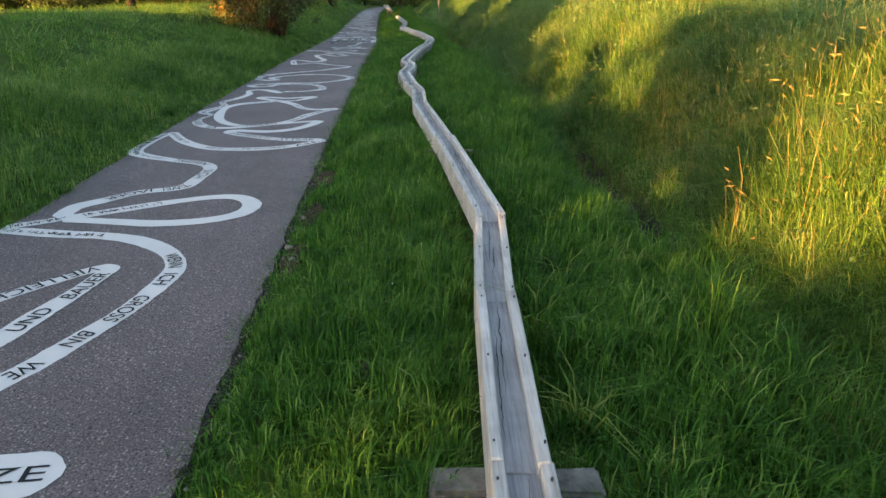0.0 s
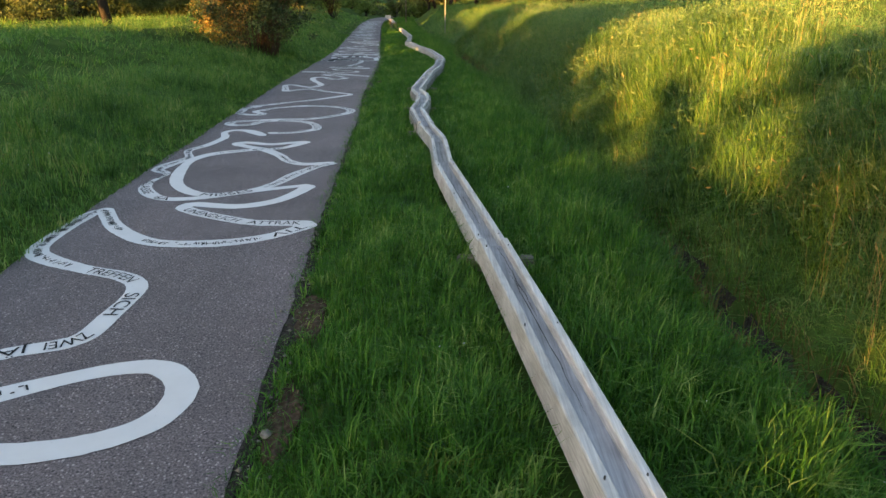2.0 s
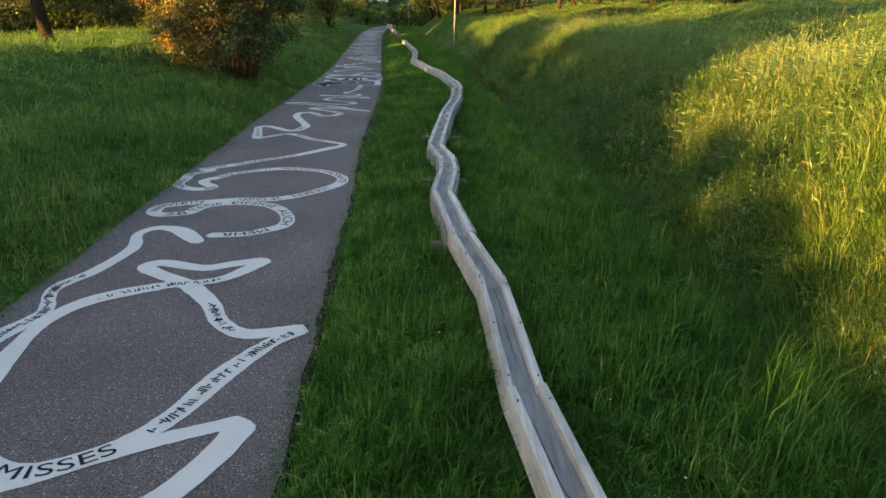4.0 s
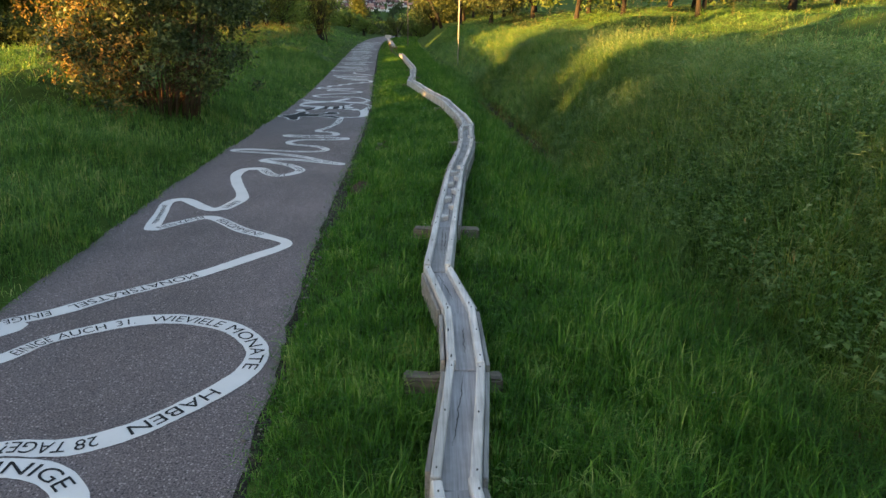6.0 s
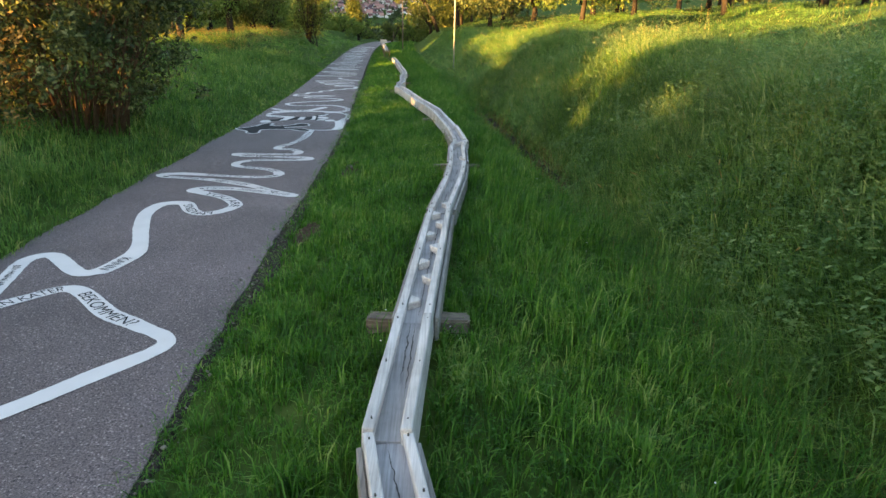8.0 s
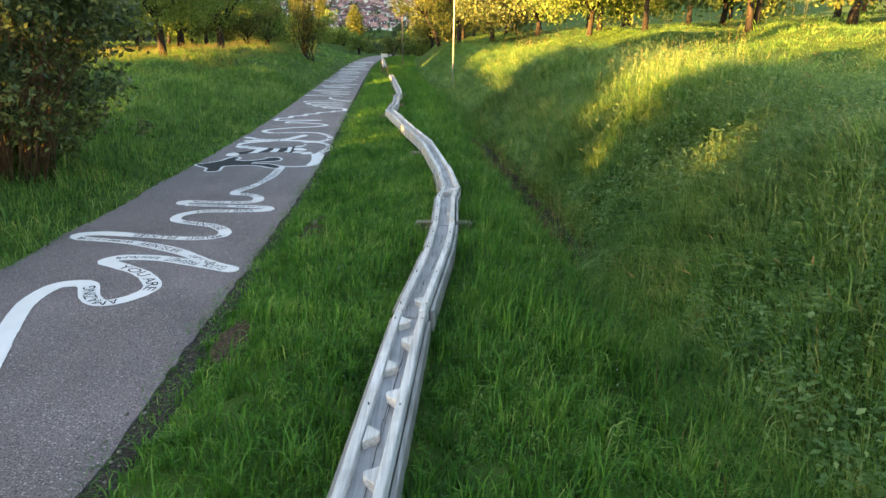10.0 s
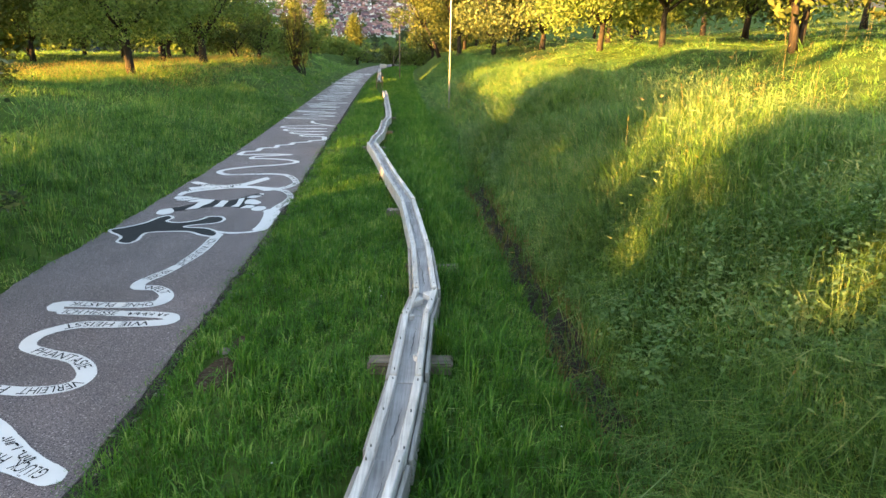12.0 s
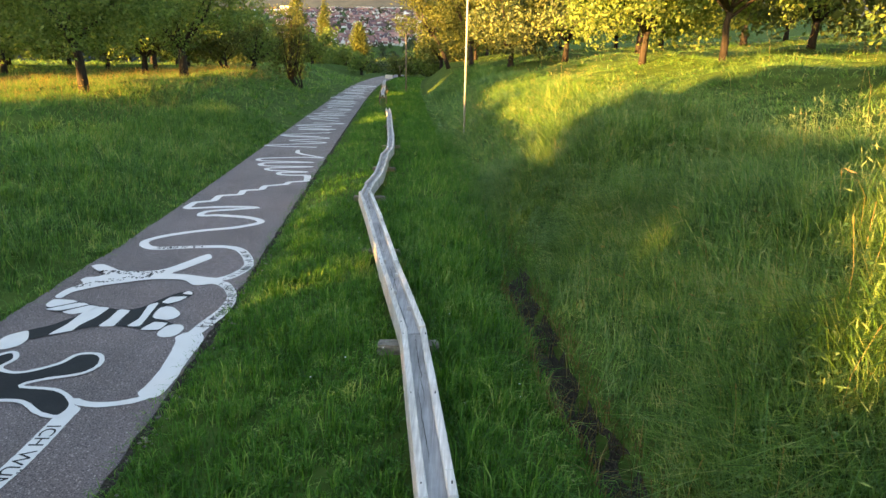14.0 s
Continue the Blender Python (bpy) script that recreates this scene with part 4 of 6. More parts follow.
def baffle(y, side, s=1.0):
    """A triangular wedge screwed to the inside of the trough."""
    i = max(k for k, c in enumerate(cuts) if c[0][1] <= y)
    a, b = Vector((*cuts[i][0], 0)), Vector((*cuts[i][1], 0))
    d = (b - a).normalized()
    nrm = Vector((-d.y, d.x, 0)) * side
    o = a + d * ((y - a.y) / d.y) + nrm * 0.06
    z1 = run_top(y) - 0.012
    bm = bmesh.new()
    prof = [o - d * 0.075 * s, o + d * 0.075 * s, o + d * 0.02 * s - nrm * 0.075 * s, o - d * 0.012 * s - nrm * 0.07 * s]
    lo = [bm.verts.new((p.x, p.y, z1 - 0.055)) for p in prof]
    hi = [bm.verts.new((p.x, p.y, z1)) for p in prof]
    bm.faces.new(hi)
    bm.faces.new(lo[::-1])
    for k in range(4):
        bm.faces.new((lo[k], lo[(k + 1) % 4], hi[(k + 1) % 4], hi[k]))
    bmesh.ops.recalc_face_normals(bm, faces=bm.faces[:])
    bmesh.ops.bevel(bm, geom=bm.edges[:], offset=0.004, segments=1, affect="EDGES")
    tagged(part("wedge", bm, WOOD), "triangular grey wooden wedge fixed inside the trough", "wedge", "wedges in the ball run")


for yy, sd in ((17.88, 1), (18.31, -1), (18.63, 1), (19.01, -1), (19.34, 1), (19.69, -1), (19.99, 1), (20.38, -1), (24.07, 1), (24.22, -1)):
    baffle(yy, sd)
for yy, sd in ((28.58, -1), (29.02, 1), (29.53, -1), (30.05, 1), (22.95, -1), (23.7, 1)):
    baffle(yy, sd, 0.55)

# the further stretch of the run beyond the gap
FAR_RUN = [(-3.72, 56.2), (-4.1, 60.0), (-4.42, 64.0), (-4.95, 69.0), (-5.5, 75.0)]
FAR_TOP = (0.6, 0.58, 0.54, 0.5)



def trestle(x, y, top):
    """Two posts and a cross bar that carry the raised end of the run."""
    t = tagged(empty("trestle", (x, y, float(land(x, y)))), "weathered wooden trestle of two posts with a cross bar", "support", "trestles of the ball run")
    h = top - t.location.z
    for k in (1, -1):
        bm = bmesh.new()
        tube(bm, [(0.17 * k, 0, -0.1), (0.165 * k, 0.01, h * 0.5), (0.16 * k, 0, h)], [0.03, 0.028, 0.026], 8)
        part("leg", bm, WOOD_BEAM, t)
    plank("cross_bar", (-0.21, 0), (0.21, 0.001), 0.05, h - 0.16, h - 0.1, WOOD_BEAM, t)


for i, (a, b) in enumerate(zip(FAR_RUN, FAR_RUN[1:])):
    section(a, b, 40 + i, 0.1, 0.036, tops=FAR_TOP[i])
    trestle(a[0], a[1] + 0.12, FAR_TOP[i] - 0.06)


# ---- trees and bushes ----
def leaf_cloud(name, centres, radii, per, size, mat, parent, seed, flat=0.75, hollow=0.45):
    """Many small leaves in clumps round the given centres."""
    g = np.random.default_rng(seed)
    pts, n_all = [], 0
    for c, rad in zip(centres, radii):
        n = int(per * rad * rad)
        d = g.normal(size=(n, 3))
        d /= np.linalg.norm(d, axis=1, keepdims=True)
        rr = rad * (hollow + (1.08 - hollow) * g.random(n) ** 0.7)
        rr *= 1 + 0.28 * np.sin(5 * d[:, 0] + 3 * c[0]) * np.sin(4 * d[:, 1] + 2 * c[1])
        p = np.array(c) + d * rr[:, None] * np.array((1, 1, flat))
        pts.append(p)
    p = np.concatenate(pts)
    n = len(p)
    sz = size * g.uniform(0.55, 1.35, n)
    u = g.normal(size=(n, 3))
    u /= np.linalg.norm(u, axis=1, keepdims=True)
    w = np.cross(u, g.normal(size=(n, 3)))
    w /= np.linalg.norm(w, axis=1, keepdims=True)
    k = np.cross(u, w) * 0.2
    quad = np.stack([p - u * sz[:, None], p + (w * 0.45 + k) * sz[:, None], p + u * sz[:, None], p - (w * 0.45 - k) * sz[:, None]], 1).reshape(-1, 3)
    return fast_mesh(name, quad, np.arange(4 * n), np.arange(n) * 4, mat, parent)


def tree(x, y, height, spread, label, mat=None, trunk=0.16, fork=0.3, lean=(0, 0), seed=0, leaves=130, leaf=0.1, stems=1, name="orchard_tree", category="tree", group="orchard trees", ground=None):
    """A tapered trunk that forks into limbs, and a crown of many small leaves."""
    rr = random.Random(seed)
    z = float(land(x, y)) if ground is None else ground
    t = tagged(empty(name, (x, y, z)), label, category, group)
    bm = bmesh.new()
    centres, radii = [], []
    for st in range(stems):
        ox, oy = (rr.uniform(-0.3, 0.3), rr.uniform(-0.3, 0.3)) if stems > 1 else (0, 0)
        fx, fy = lean[0] + ox * 1.5, lean[1] + oy * 1.5
        fz = height * fork * rr.uniform(0.9, 1.1)
        pts = [(ox, oy, -0.15), (ox + fx * 0.3, oy + fy * 0.3, fz * 0.35), (ox + fx * 0.7 + rr.uniform(-0.05, 0.05), oy + fy * 0.7, fz * 0.7), (ox + fx, oy + fy, fz)]
        tr = trunk / math.sqrt(stems)
        tube(bm, pts, [tr * 1.25, tr, tr * 0.88, tr * 0.8], 9)
        limbs = 6 if stems == 1 else 4
        for k in range(limbs):
            a = 2 * math.pi * (k + rr.uniform(-0.3, 0.3)) / limbs
            up = rr.uniform(0.35, 0.95)
            r1 = spread * rr.uniform(0.5, 0.8)
            end = Vector((ox + fx + r1 * math.cos(a), oy + fy + r1 * math.sin(a), fz + (height - fz) * up * 0.85))
            s0 = Vector((ox + fx, oy + fy, fz * rr.uniform(0.82, 1.0)))
            mid = s0.lerp(end, 0.5) + Vector((0.12 * math.cos(a), 0.12 * math.sin(a), rr.uniform(-0.15, 0.25)))
            tube(bm, [s0, mid, end], [tr * 0.55, tr * 0.36, tr * 0.12], 6)
            for q in range(3):
                e2 = mid.lerp(end, rr.uniform(0.2, 0.9)) + Vector((rr.uniform(-1, 1), rr.uniform(-1, 1), rr.uniform(-0.2, 0.8))) * spread * 0.36
                tube(bm, [mid.lerp(end, 0.3 * q), e2], [tr * 0.2, tr * 0.06], 4)
                centres.append(tuple(e2))
                radii.append(spread * rr.uniform(0.22, 0.4))
            centres.append(tuple(end))
            radii.append(spread * rr.uniform(0.28, 0.45))
            for q in range(2):
                a2 = a + rr.uniform(-0.5, 0.5)
                centres.append((ox + fx + spread * rr.uniform(0.55, 0.95) * math.cos(a2), oy + fy + spread * rr.uniform(0.55, 0.95) * math.sin(a2), fz + (height - fz) * rr.uniform(0.02, 0.35)))
                radii.append(spread * rr.uniform(0.26, 0.42))
            centres.append(tuple(s0.lerp(end, 0.62) + Vector((0, 0, 0.15 * spread))))
            radii.append(spread * rr.uniform(0.25, 0.38))
    part("trunk", bm, BARK, t)
    leaf_cloud("crown", centres, radii, leaves * (1.6 if leaf == 0.1 else 1.0), leaf, mat or LEAF, t, seed + 100)
    return t


APPLE = "old orchard tree with a spreading green crown in the meadow"
tree(-10.85, 24.7, 7.8, 1.6, "leaning orchard tree with an orange-lit bare trunk", None, 0.13, 0.72, (-1.0, 0.1), 1)
tree(-11.25, 43.05, 5.4, 3.1, APPLE, None, 0.14, 0.26, (-0.15, 0), 2, 640, 0.068)
tree(-12.2, 53.2, 6.3, 3.1, APPLE, None, 0.19, 0.24, (-0.05, 0), 3, 520, 0.075)
tree(-12.6, 60.8, 3.5, 1.9, APPLE, LEAF_GOLD, 0.11, 0.2, (0, 0), 4, 130, stems=2)
tree(-17.5, 44.2, 5.4, 2.8, APPLE, LEAF_GOLD, 0.14, 0.34, (-0.1, 0), 5, 150, stems=2)
tree(-22.0, 52.0, 5.6, 2.6, APPLE, LEAF, 0.16, 0.42, (0.1, 0), 6, 130)
tree(-17.0, 60.0, 5.8, 2.9, APPLE, LEAF_GOLD, 0.16, 0.2, (0.1, 0), 7, 130)
tree(-14.0, 70.0, 3.4, 2.2, APPLE, LEAF, 0.16, 0.2, (0.1, 0), 8, 110)
tree(-20.0, 74.0, 6.4, 3.2, APPLE, LEAF_GOLD, 0.16, 0.2, (0, 0), 9, 100)
tree(-26.0, 62.0, 6.4, 3.4, APPLE, LEAF, 0.16, 0.2, (0, 0), 10, 100)
tree(-16.5, 34.0, 5.4, 2.4, APPLE, LEAF_GOLD, 0.15, 0.42, (0, 0), 11, 130)
tree(-21.5, 38.5, 5.6, 2.5, APPLE, LEAF, 0.15, 0.42, (0, 0), 12, 120)
tree(-28.0, 47.0, 6.2, 3.2, APPLE, LEAF_GOLD, 0.15, 0.2, (0, 0), 13, 100)
tree(5.8, 45.3, 4.6, 3.0, APPLE, LEAF, 0.11, 0.24, (0.05, 0), 14, 330, 0.085)
tree(7.3, 42.5, 5.0, 3.0, APPLE, LEAF, 0.1, 0.26, (0.05, 0), 15, 330, 0.085)
tree(7.4, 33.4, 5.4, 2.6, "orchard tree with several thick trunks on the bank", LEAF_GOLD, 0.13, 0.22, (0.0, 0), 16, 170, stems=3)
tree(12.5, 38.0, 5.2, 3.1, APPLE, LEAF, 0.15, 0.18, (0.05, 0), 17, 260, 0.09)
tree(12.0, 47.0, 5.4, 2.8, APPLE, LEAF_GOLD, 0.13, 0.2, (0.05, 0), 18, 170)
tree(17.5, 44.0, 5.6, 3.0, APPLE, LEAF, 0.13, 0.2, (0.05, 0), 19, 120)
tree(2.6, 58.0, 4.6, 2.4, "low dark green tree at the foot of the bank", LEAF_DARK, 0.14, 0.16, (0, 0), 20, 170)
tree(5.2, 57.0, 4.6, 2.4, APPLE, LEAF_DARK, 0.14, 0.22, (0, 0), 21, 150)
tree(0.8, 66.0, 5.6, 2.8, APPLE, LEAF_GOLD, 0.15, 0.25, (0, 0), 22, 130)
tree(-0.6, 72.8, 5.6, 2.6, "old tree with a leaning pale trunk beside the path", LEAF_GOLD, 0.13, 0.42, (-1.3, 0), 23, 120)
tree(9.0, 58.0, 6.0, 3.0, APPLE, LEAF_GOLD, 0.16, 0.25, (0, 0), 24, 120)
tree(4.5, 70.0, 6.4, 3.2, APPLE, LEAF_GOLD, 0.16, 0.22, (0, 0), 25, 110)
tree(15.0, 60.0, 6.4, 3.2, APPLE, LEAF, 0.16, 0.25, (0, 0), 26, 100)
tree(22.0, 56.0, 6.4, 3.4, APPLE, LEAF_GOLD, 0.16, 0.25, (0, 0), 27, 100)
tree(-8.75, 61.8, 5.6, 1.05, "slender many-stemmed young tree beside the path", LEAF_GOLD, 0.14, 0.12, (0, 0), 28, 150, 0.075, stems=7, name="young_tree", group="young trees")
for k, (x, y) in enumerate(((-9.5, 92), (-6.0, 96), (-14.0, 90), (-1.5, 90), (3.0, 92), (-20, 94), (-27, 84), (9, 84), (16, 78), (-34, 70))):
    tree(x, y, (2.6, 2.6, 3.6, 5.5, 7.0, 3.4, 7.5, 7.5, 8.0, 8.0)[k], (1.5, 1.4, 2.4, 2.8, 3.4, 2.6, 3.8, 3.6, 4.0, 4.0)[k], "distant leafy tree beyond the end of the meadow", (LEAF, LEAF_GOLD)[k % 2], 0.16, 0.15, (0, 0), 30 + k, 80, 0.16, group="distant trees")


for k, (x, y) in enumerate(((-19, 66), (-24, 70), (-30, 76), (-24, 82), (-33, 58), (-38, 66), (13, 68), (20, 66), (27, 62), (6, 78), (33, 54), (27, 48), (12, 76), (1.5, 80), (22, 40))):
    tree(x, y, 6.2 + 0.8 * math.sin(k * 1.9), 3.3, "leafy orchard tree in the dense grove behind the meadow", (LEAF, LEAF_GOLD, LEAF)[k % 3], 0.15, 0.16, (0, 0), 120 + k, 80, 0.17, group="grove trees")


for k, (x, y, h, w) in enumerate(((-31, 100, 3.4, 2.6), (-36, 97, 3.2, 2.6), (-41, 94, 3.4, 2.8), (-46, 90, 3.6, 3.0), (-52, 86, 3.6, 3.0), (-58, 82, 3.8, 3.2), (-26, 104, 3.4, 2.4), (-22.5, 100, 3.0, 2.2), (-18.5, 101, 3.2, 2.3), (-15.5, 104, 2.6, 2.0), (-12.6, 99, 2.2, 1.7), (-9.8, 104, 1.9, 1.6), (-3.2, 99, 2.9, 2.0), (-0.6, 97, 3.2, 2.1), (2.4, 98, 3.4, 2.3), (-5.6, 112, 2.2, 1.8), (-8.4, 114, 2.0, 1.8))):
    tree(x, y, h, w, "low dense dark green shrub at the end of the meadow", (LEAF, LEAF_DARK)[k % 2], 0.1, 0.05, (0, 0), 170 + k, 70, 0.17, stems=3, name="shrub", category="shrub", group="far shrubs")


for k, (x, y, h, w, m) in enumerate(((-12.9, 36.2, 1.3, 1.2, LEAF_GOLD), (-14.7, 35.4, 1.3, 1.3, LEAF_GOLD), (-16.6, 35.0, 1.1, 1.2, LEAF_DARK), (-18.2, 33.6, 1.2, 1.3, LEAF_DARK), (-20.2, 33.2, 1.2, 1.3, LEAF_GOLD), (-22.3, 33.8, 1.2, 1.4, LEAF_DARK))):
    tree(x, y, h, w, "low twiggy undergrowth shrub under the orchard trees", m, 0.09, 0.08, (0, 0), 290 + k, 330, 0.06, stems=4, name="shrub", category="shrub", group="undergrowth shrubs")


def poplar(x, y, h, w, seed):
    z = float(land(x, y))
    t = tagged(empty("poplar", (x, y, z)), "tall slender yellow-green poplar in evening light", "tree", "poplars")
    bm = bmesh.new()
    tube(bm, [(0, 0, -0.3), (0.05, 0, h * 0.5), (0, 0.05, h * 0.95)], [0.22, 0.14, 0.03], 7)
    part("trunk", bm, BARK, t)
    rr = random.Random(seed)
    cs, rs = [], []
    for k in range(22):
        f = 0.12 + 0.88 * k / 21
        rad = w * (0.55 + 0.45 * math.sin(math.pi * min(1, f * 0.95))) * (1.05 - 0.65 * max(0, f - 0.6) / 0.4)
        cs.append((rr.uniform(-0.25, 0.25) * w, rr.uniform(-0.25, 0.25) * w, f * h))
        rs.append(rad * rr.uniform(0.75, 1.1))
    leaf_cloud("crown", cs, rs, 300, 0.13, LEAF_GOLD, t, seed, 1.3, 0.3)


poplar(-21.5, 118, 12.6, 1.1, 71)
poplar(-17.9, 118, 9.4, 1.05, 72)
poplar(-12.1, 110, 5.1, 1.2, 73)


# withered leaves with the low sun's gold put into their colour
SUNLIT_WITHERED = leaf_material("sunlit_withered_bush_leaves", [(0.1, (0.11, 0.07, 0.025)), (0.5, (0.24, 0.155, 0.055)), (0.9, (0.38, 0.27, 0.11))], 0.35, 0.7)


def big_bush(x, y, h, w, seed):
    """A dense bush: many thin stems from the ground, small dark leaves above."""
    z = float(land(x, y))
    t = tagged(empty("bush", (x, y, z)), "large dense bush with reddish bare stems and small dark leaves", "bush")
    rr = random.Random(seed)
    bm = bmesh.new()
    cs, rs = [], []
    def reach(a, f):
        """The bush's radius by direction and height."""
        return w * 0.5 * (0.74 + 0.33 * math.sin(math.pi * (0.12 + 0.72 * f))) * (1 + 0.13 * math.sin(3 * a + 5 * f) + 0.1 * math.sin(7 * a - 9 * f))

    for k in range(110):
        a, b0 = rr.uniform(0, 2 * math.pi), w * 0.2 * math.sqrt(rr.random())
        p0 = Vector((b0 * math.cos(a), b0 * math.sin(a), -0.1))
        f = rr.uniform(0.35, 0.97)
        r1 = reach(a, f) * rr.uniform(0.35, 1.05)
        p2 = Vector((r1 * math.cos(a), r1 * math.sin(a), h * f))
        p1 = p0.lerp(p2, 0.5) + Vector((rr.uniform(-0.15, 0.15), rr.uniform(-0.15, 0.15), 0.2))
        tube(bm, [p0, p1, p2], [0.014, 0.011, 0.004], 5)
        for q in range(3):
            e = p0.lerp(p2, rr.uniform(0.25, 0.85))
            tube(bm, [e, e + Vector((rr.uniform(-0.5, 0.5), rr.uniform(-0.5, 0.5), rr.uniform(-0.05, 0.5)))], [0.009, 0.003], 4)
        cs.append(tuple(p2))
        rs.append(w * rr.uniform(0.06, 0.13))
    for k in range(230):
        a, f = rr.uniform(0, 2 * math.pi), 0.05 + 0.95 * rr.random() ** 0.85
        r1 = reach(a, f) * rr.random() ** 0.35
        cs.append((r1 * math.cos(a), r1 * math.sin(a), h * f))
        rs.append(w * rr.uniform(0.06, 0.13))
    tagged(part("twig_tangle", bm, TWIG, t, "reddish-brown bare stems"), kind="stuff")
    # dry leaves on the sunward side only, coloured as its golden light
    dry, dr = [], []
    for k in range(95):
        a, f = math.pi * rr.uniform(0.72, 1.52), rr.uniform(0.03, 0.7) ** 1.25
        r1 = reach(a, f) * rr.uniform(0.8, 1.05)
        dry.append((r1 * math.cos(a), r1 * math.sin(a), h * f))
        dr.append(w * rr.uniform(0.05, 0.1))
    ob = leaf_cloud("sunlit_dry_foliage", dry, dr, 900, 0.036, SUNLIT_WITHERED, t, seed + 1, 1.0, 0.1)
    ob["label"] = "withered leaves on the sunward side, golden light put into their brown colour"
    leaf_cloud("foliage", cs, rs, 1500, 0.046, LEAF_DARK, t, seed, 0.9, 0.1)


big_bush(-6.15, 24.5, 3.7, 3.3, 81)

# the unseen wood edge behind the walk, and tall trees further on, added to keep the low sun off the path
# heights along the row, tuned so its gaps leave sunlit patches on the bank
BLOCKER_Y = (-30, -19.6, -19.0, -13, -12.4, -8.6, -8, -5.4, -4.9, -4.2, 2.4, 2.8, 4.3, 4.55, 5.0, 6.0, 6.3, 6.9, 7.2, 10.8, 11.3, 13.4, 14.0, 19.6, 20.2)
BLOCKER_H = (9.4, 9.4, 4.8, 5.2, 5.6, 5.6, 5.4, 5.4, 5.0, 9.8, 9.8, 8.0, 7.8, 5.9, 5.5, 5.5, 7.2, 7.2, 9.0, 9.0, 7.1, 7.1, 4.15, 4.0, 4.3)
for k in range(59):
    y = -27 + 0.81 * k
    top = float(np.interp(y, BLOCKER_Y, BLOCKER_H)) + 0.14 * math.sin(k * 2.9)
    tree(-21 + 0.4 * math.sin(k * 2.2), y, top, 0.85, "unseen tree of a wood edge added to shade the path and bank", LEAF, 0.12, 0.1 if y < 9.5 else 0.7 if y < 13.6 else 0.72, (0, 0), 200 + k, 130 if 7.0 < y < 11.0 else 300 if -4.3 < y < 2.9 else 190, 0.26, group="wood edge trees")
for k in range(23):
    y = -31 + 1.7 * k
    top = min(8.0 if -6.0 < y < 0.3 else 4.9, float(np.interp(y + 1.9, BLOCKER_Y, BLOCKER_H)) - 0.5)
    tree(-23.2 + 0.4 * math.sin(k * 1.7), y, top, 1.5, "unseen lower tree added as a second row to thicken the shade", LEAF, 0.12, 0.08, (0, 0), 600 + k, 170 if -6.0 < y < 0.3 else 90, 0.36, group="wood edge trees")
# unseen fillers where sun leaked between the rows
for k in range(7):
    tree(-22.1, -14.2 + 1.45 * k, 4.75, 1.2, "unseen low tree added between the rows to stop sun leaking through", LEAF, 0.1, 0.08, (0, 0), 680 + k, 120, 0.3, group="wood edge trees")
tree(-20.6, 7.15, 6.6, 0.55, "unseen slim tree added to shade one spot of the bank", LEAF, 0.1, 0.1, (0, 0), 690, 190, 0.26, group="wood edge trees")
# unseen crowns on bare trunks: shade for the far verge, sun below them
for k in range(8):
    tree(-23 + 0.6 * math.sin(k * 1.9), 29.0 + 2.0 * k, 5.6 + 0.2 * math.sin(k * 2.6), 1.6, "unseen tree with a high crown on a bare trunk, added to shade the far verge", LEAF, 0.15, 0.6, (0, 0), 700 + k, 200, 0.3, group="tall meadow trees")
# unseen sparse crowns, added for dappled shade high on the bank
for k in range(3):
    tree(-24.4 + 0.3 * k, -18.5 + 1.15 * k, 9.6 + 0.4 * math.sin(k * 2.0), 1.2, "unseen tall tree with a bare trunk, added to dapple the upper bank", LEAF, 0.18, 0.5, (0, 0), 640 + k, 22, 0.3, group="wood edge trees")
# row added so the far stretch of the path lies in shade
for k in range(10):
    tree(-32.5 + 0.8 * math.sin(k * 1.3), 46.5 + 3.0 * k, 7.6 + 0.5 * math.sin(k * 2.3), 2.6, "tall leafy tree along the back of the meadow", (LEAF, LEAF_GOLD)[k % 2], 0.16, 0.12, (0, 0), 660 + k, 60, 0.3, group="grove trees")
# unseen high crowns that shade the path but let sun onto the meadow
for k in range(5):
    y = 21.7 + 2.3 * k
    tree(-22 + 0.8 * math.sin(k * 2.2), y, 4.3 + 0.2 * math.sin(k * 1.7), 1.7, "unseen tree with a bare trunk, added to shade the path beyond the bush", LEAF, 0.16, 0.58 if y < 24.5 else 0.72, (0, 0), 240 + k, 200, 0.3, group="tall meadow trees")

# unseen shrubs added as low sun blockers
for k in range(3):
    tree(-20.3, 9.7 + 1.9 * k, 2.4, 1.5, "unseen low shrub added to block sun under the wood edge", LEAF, 0.08, 0.06, (0, 0), 260 + k, 90, 0.3, stems=3, name="shrub", category="shrub", group="wood edge shrubs")

# ---- posts ----
def post(name, x, y, h, r, mat, label, cap=True):
    t = tagged(empty(name, (x, y, float(land(x, y)))), label, "pole")
    bm = bmesh.new()
    tube(bm, [(0, 0, -0.3), (0.01, 0, h * 0.5), (0, 0, h)], [r, r * 0.95, r * 0.85], 12)
    part("shaft", bm, mat, t)
    if cap:
        bm = bmesh.new()
        tube(bm, [(0, 0, h), (0, 0, h + 0.12), (0, 0, h + 0.16)], [r * 1.5, r * 1.3, r * 0.4], 12)
        part("cap", bm, mat, t)
    return t


post("lamp_post", 0.06, 42.6, 6.0, 0.031, METAL, "tall slim grey pole standing in the long grass of the bank")
post("pole", -3.28, 66.3, 3.5, 0.045, WOOD_BEAM, "slim brown wooden pole beside the path", False)
post("marker_post", -5.5, 90.0, 1.15, 0.036, WOOD_BEAM, "weathered wooden marker post at the end of the path", False)

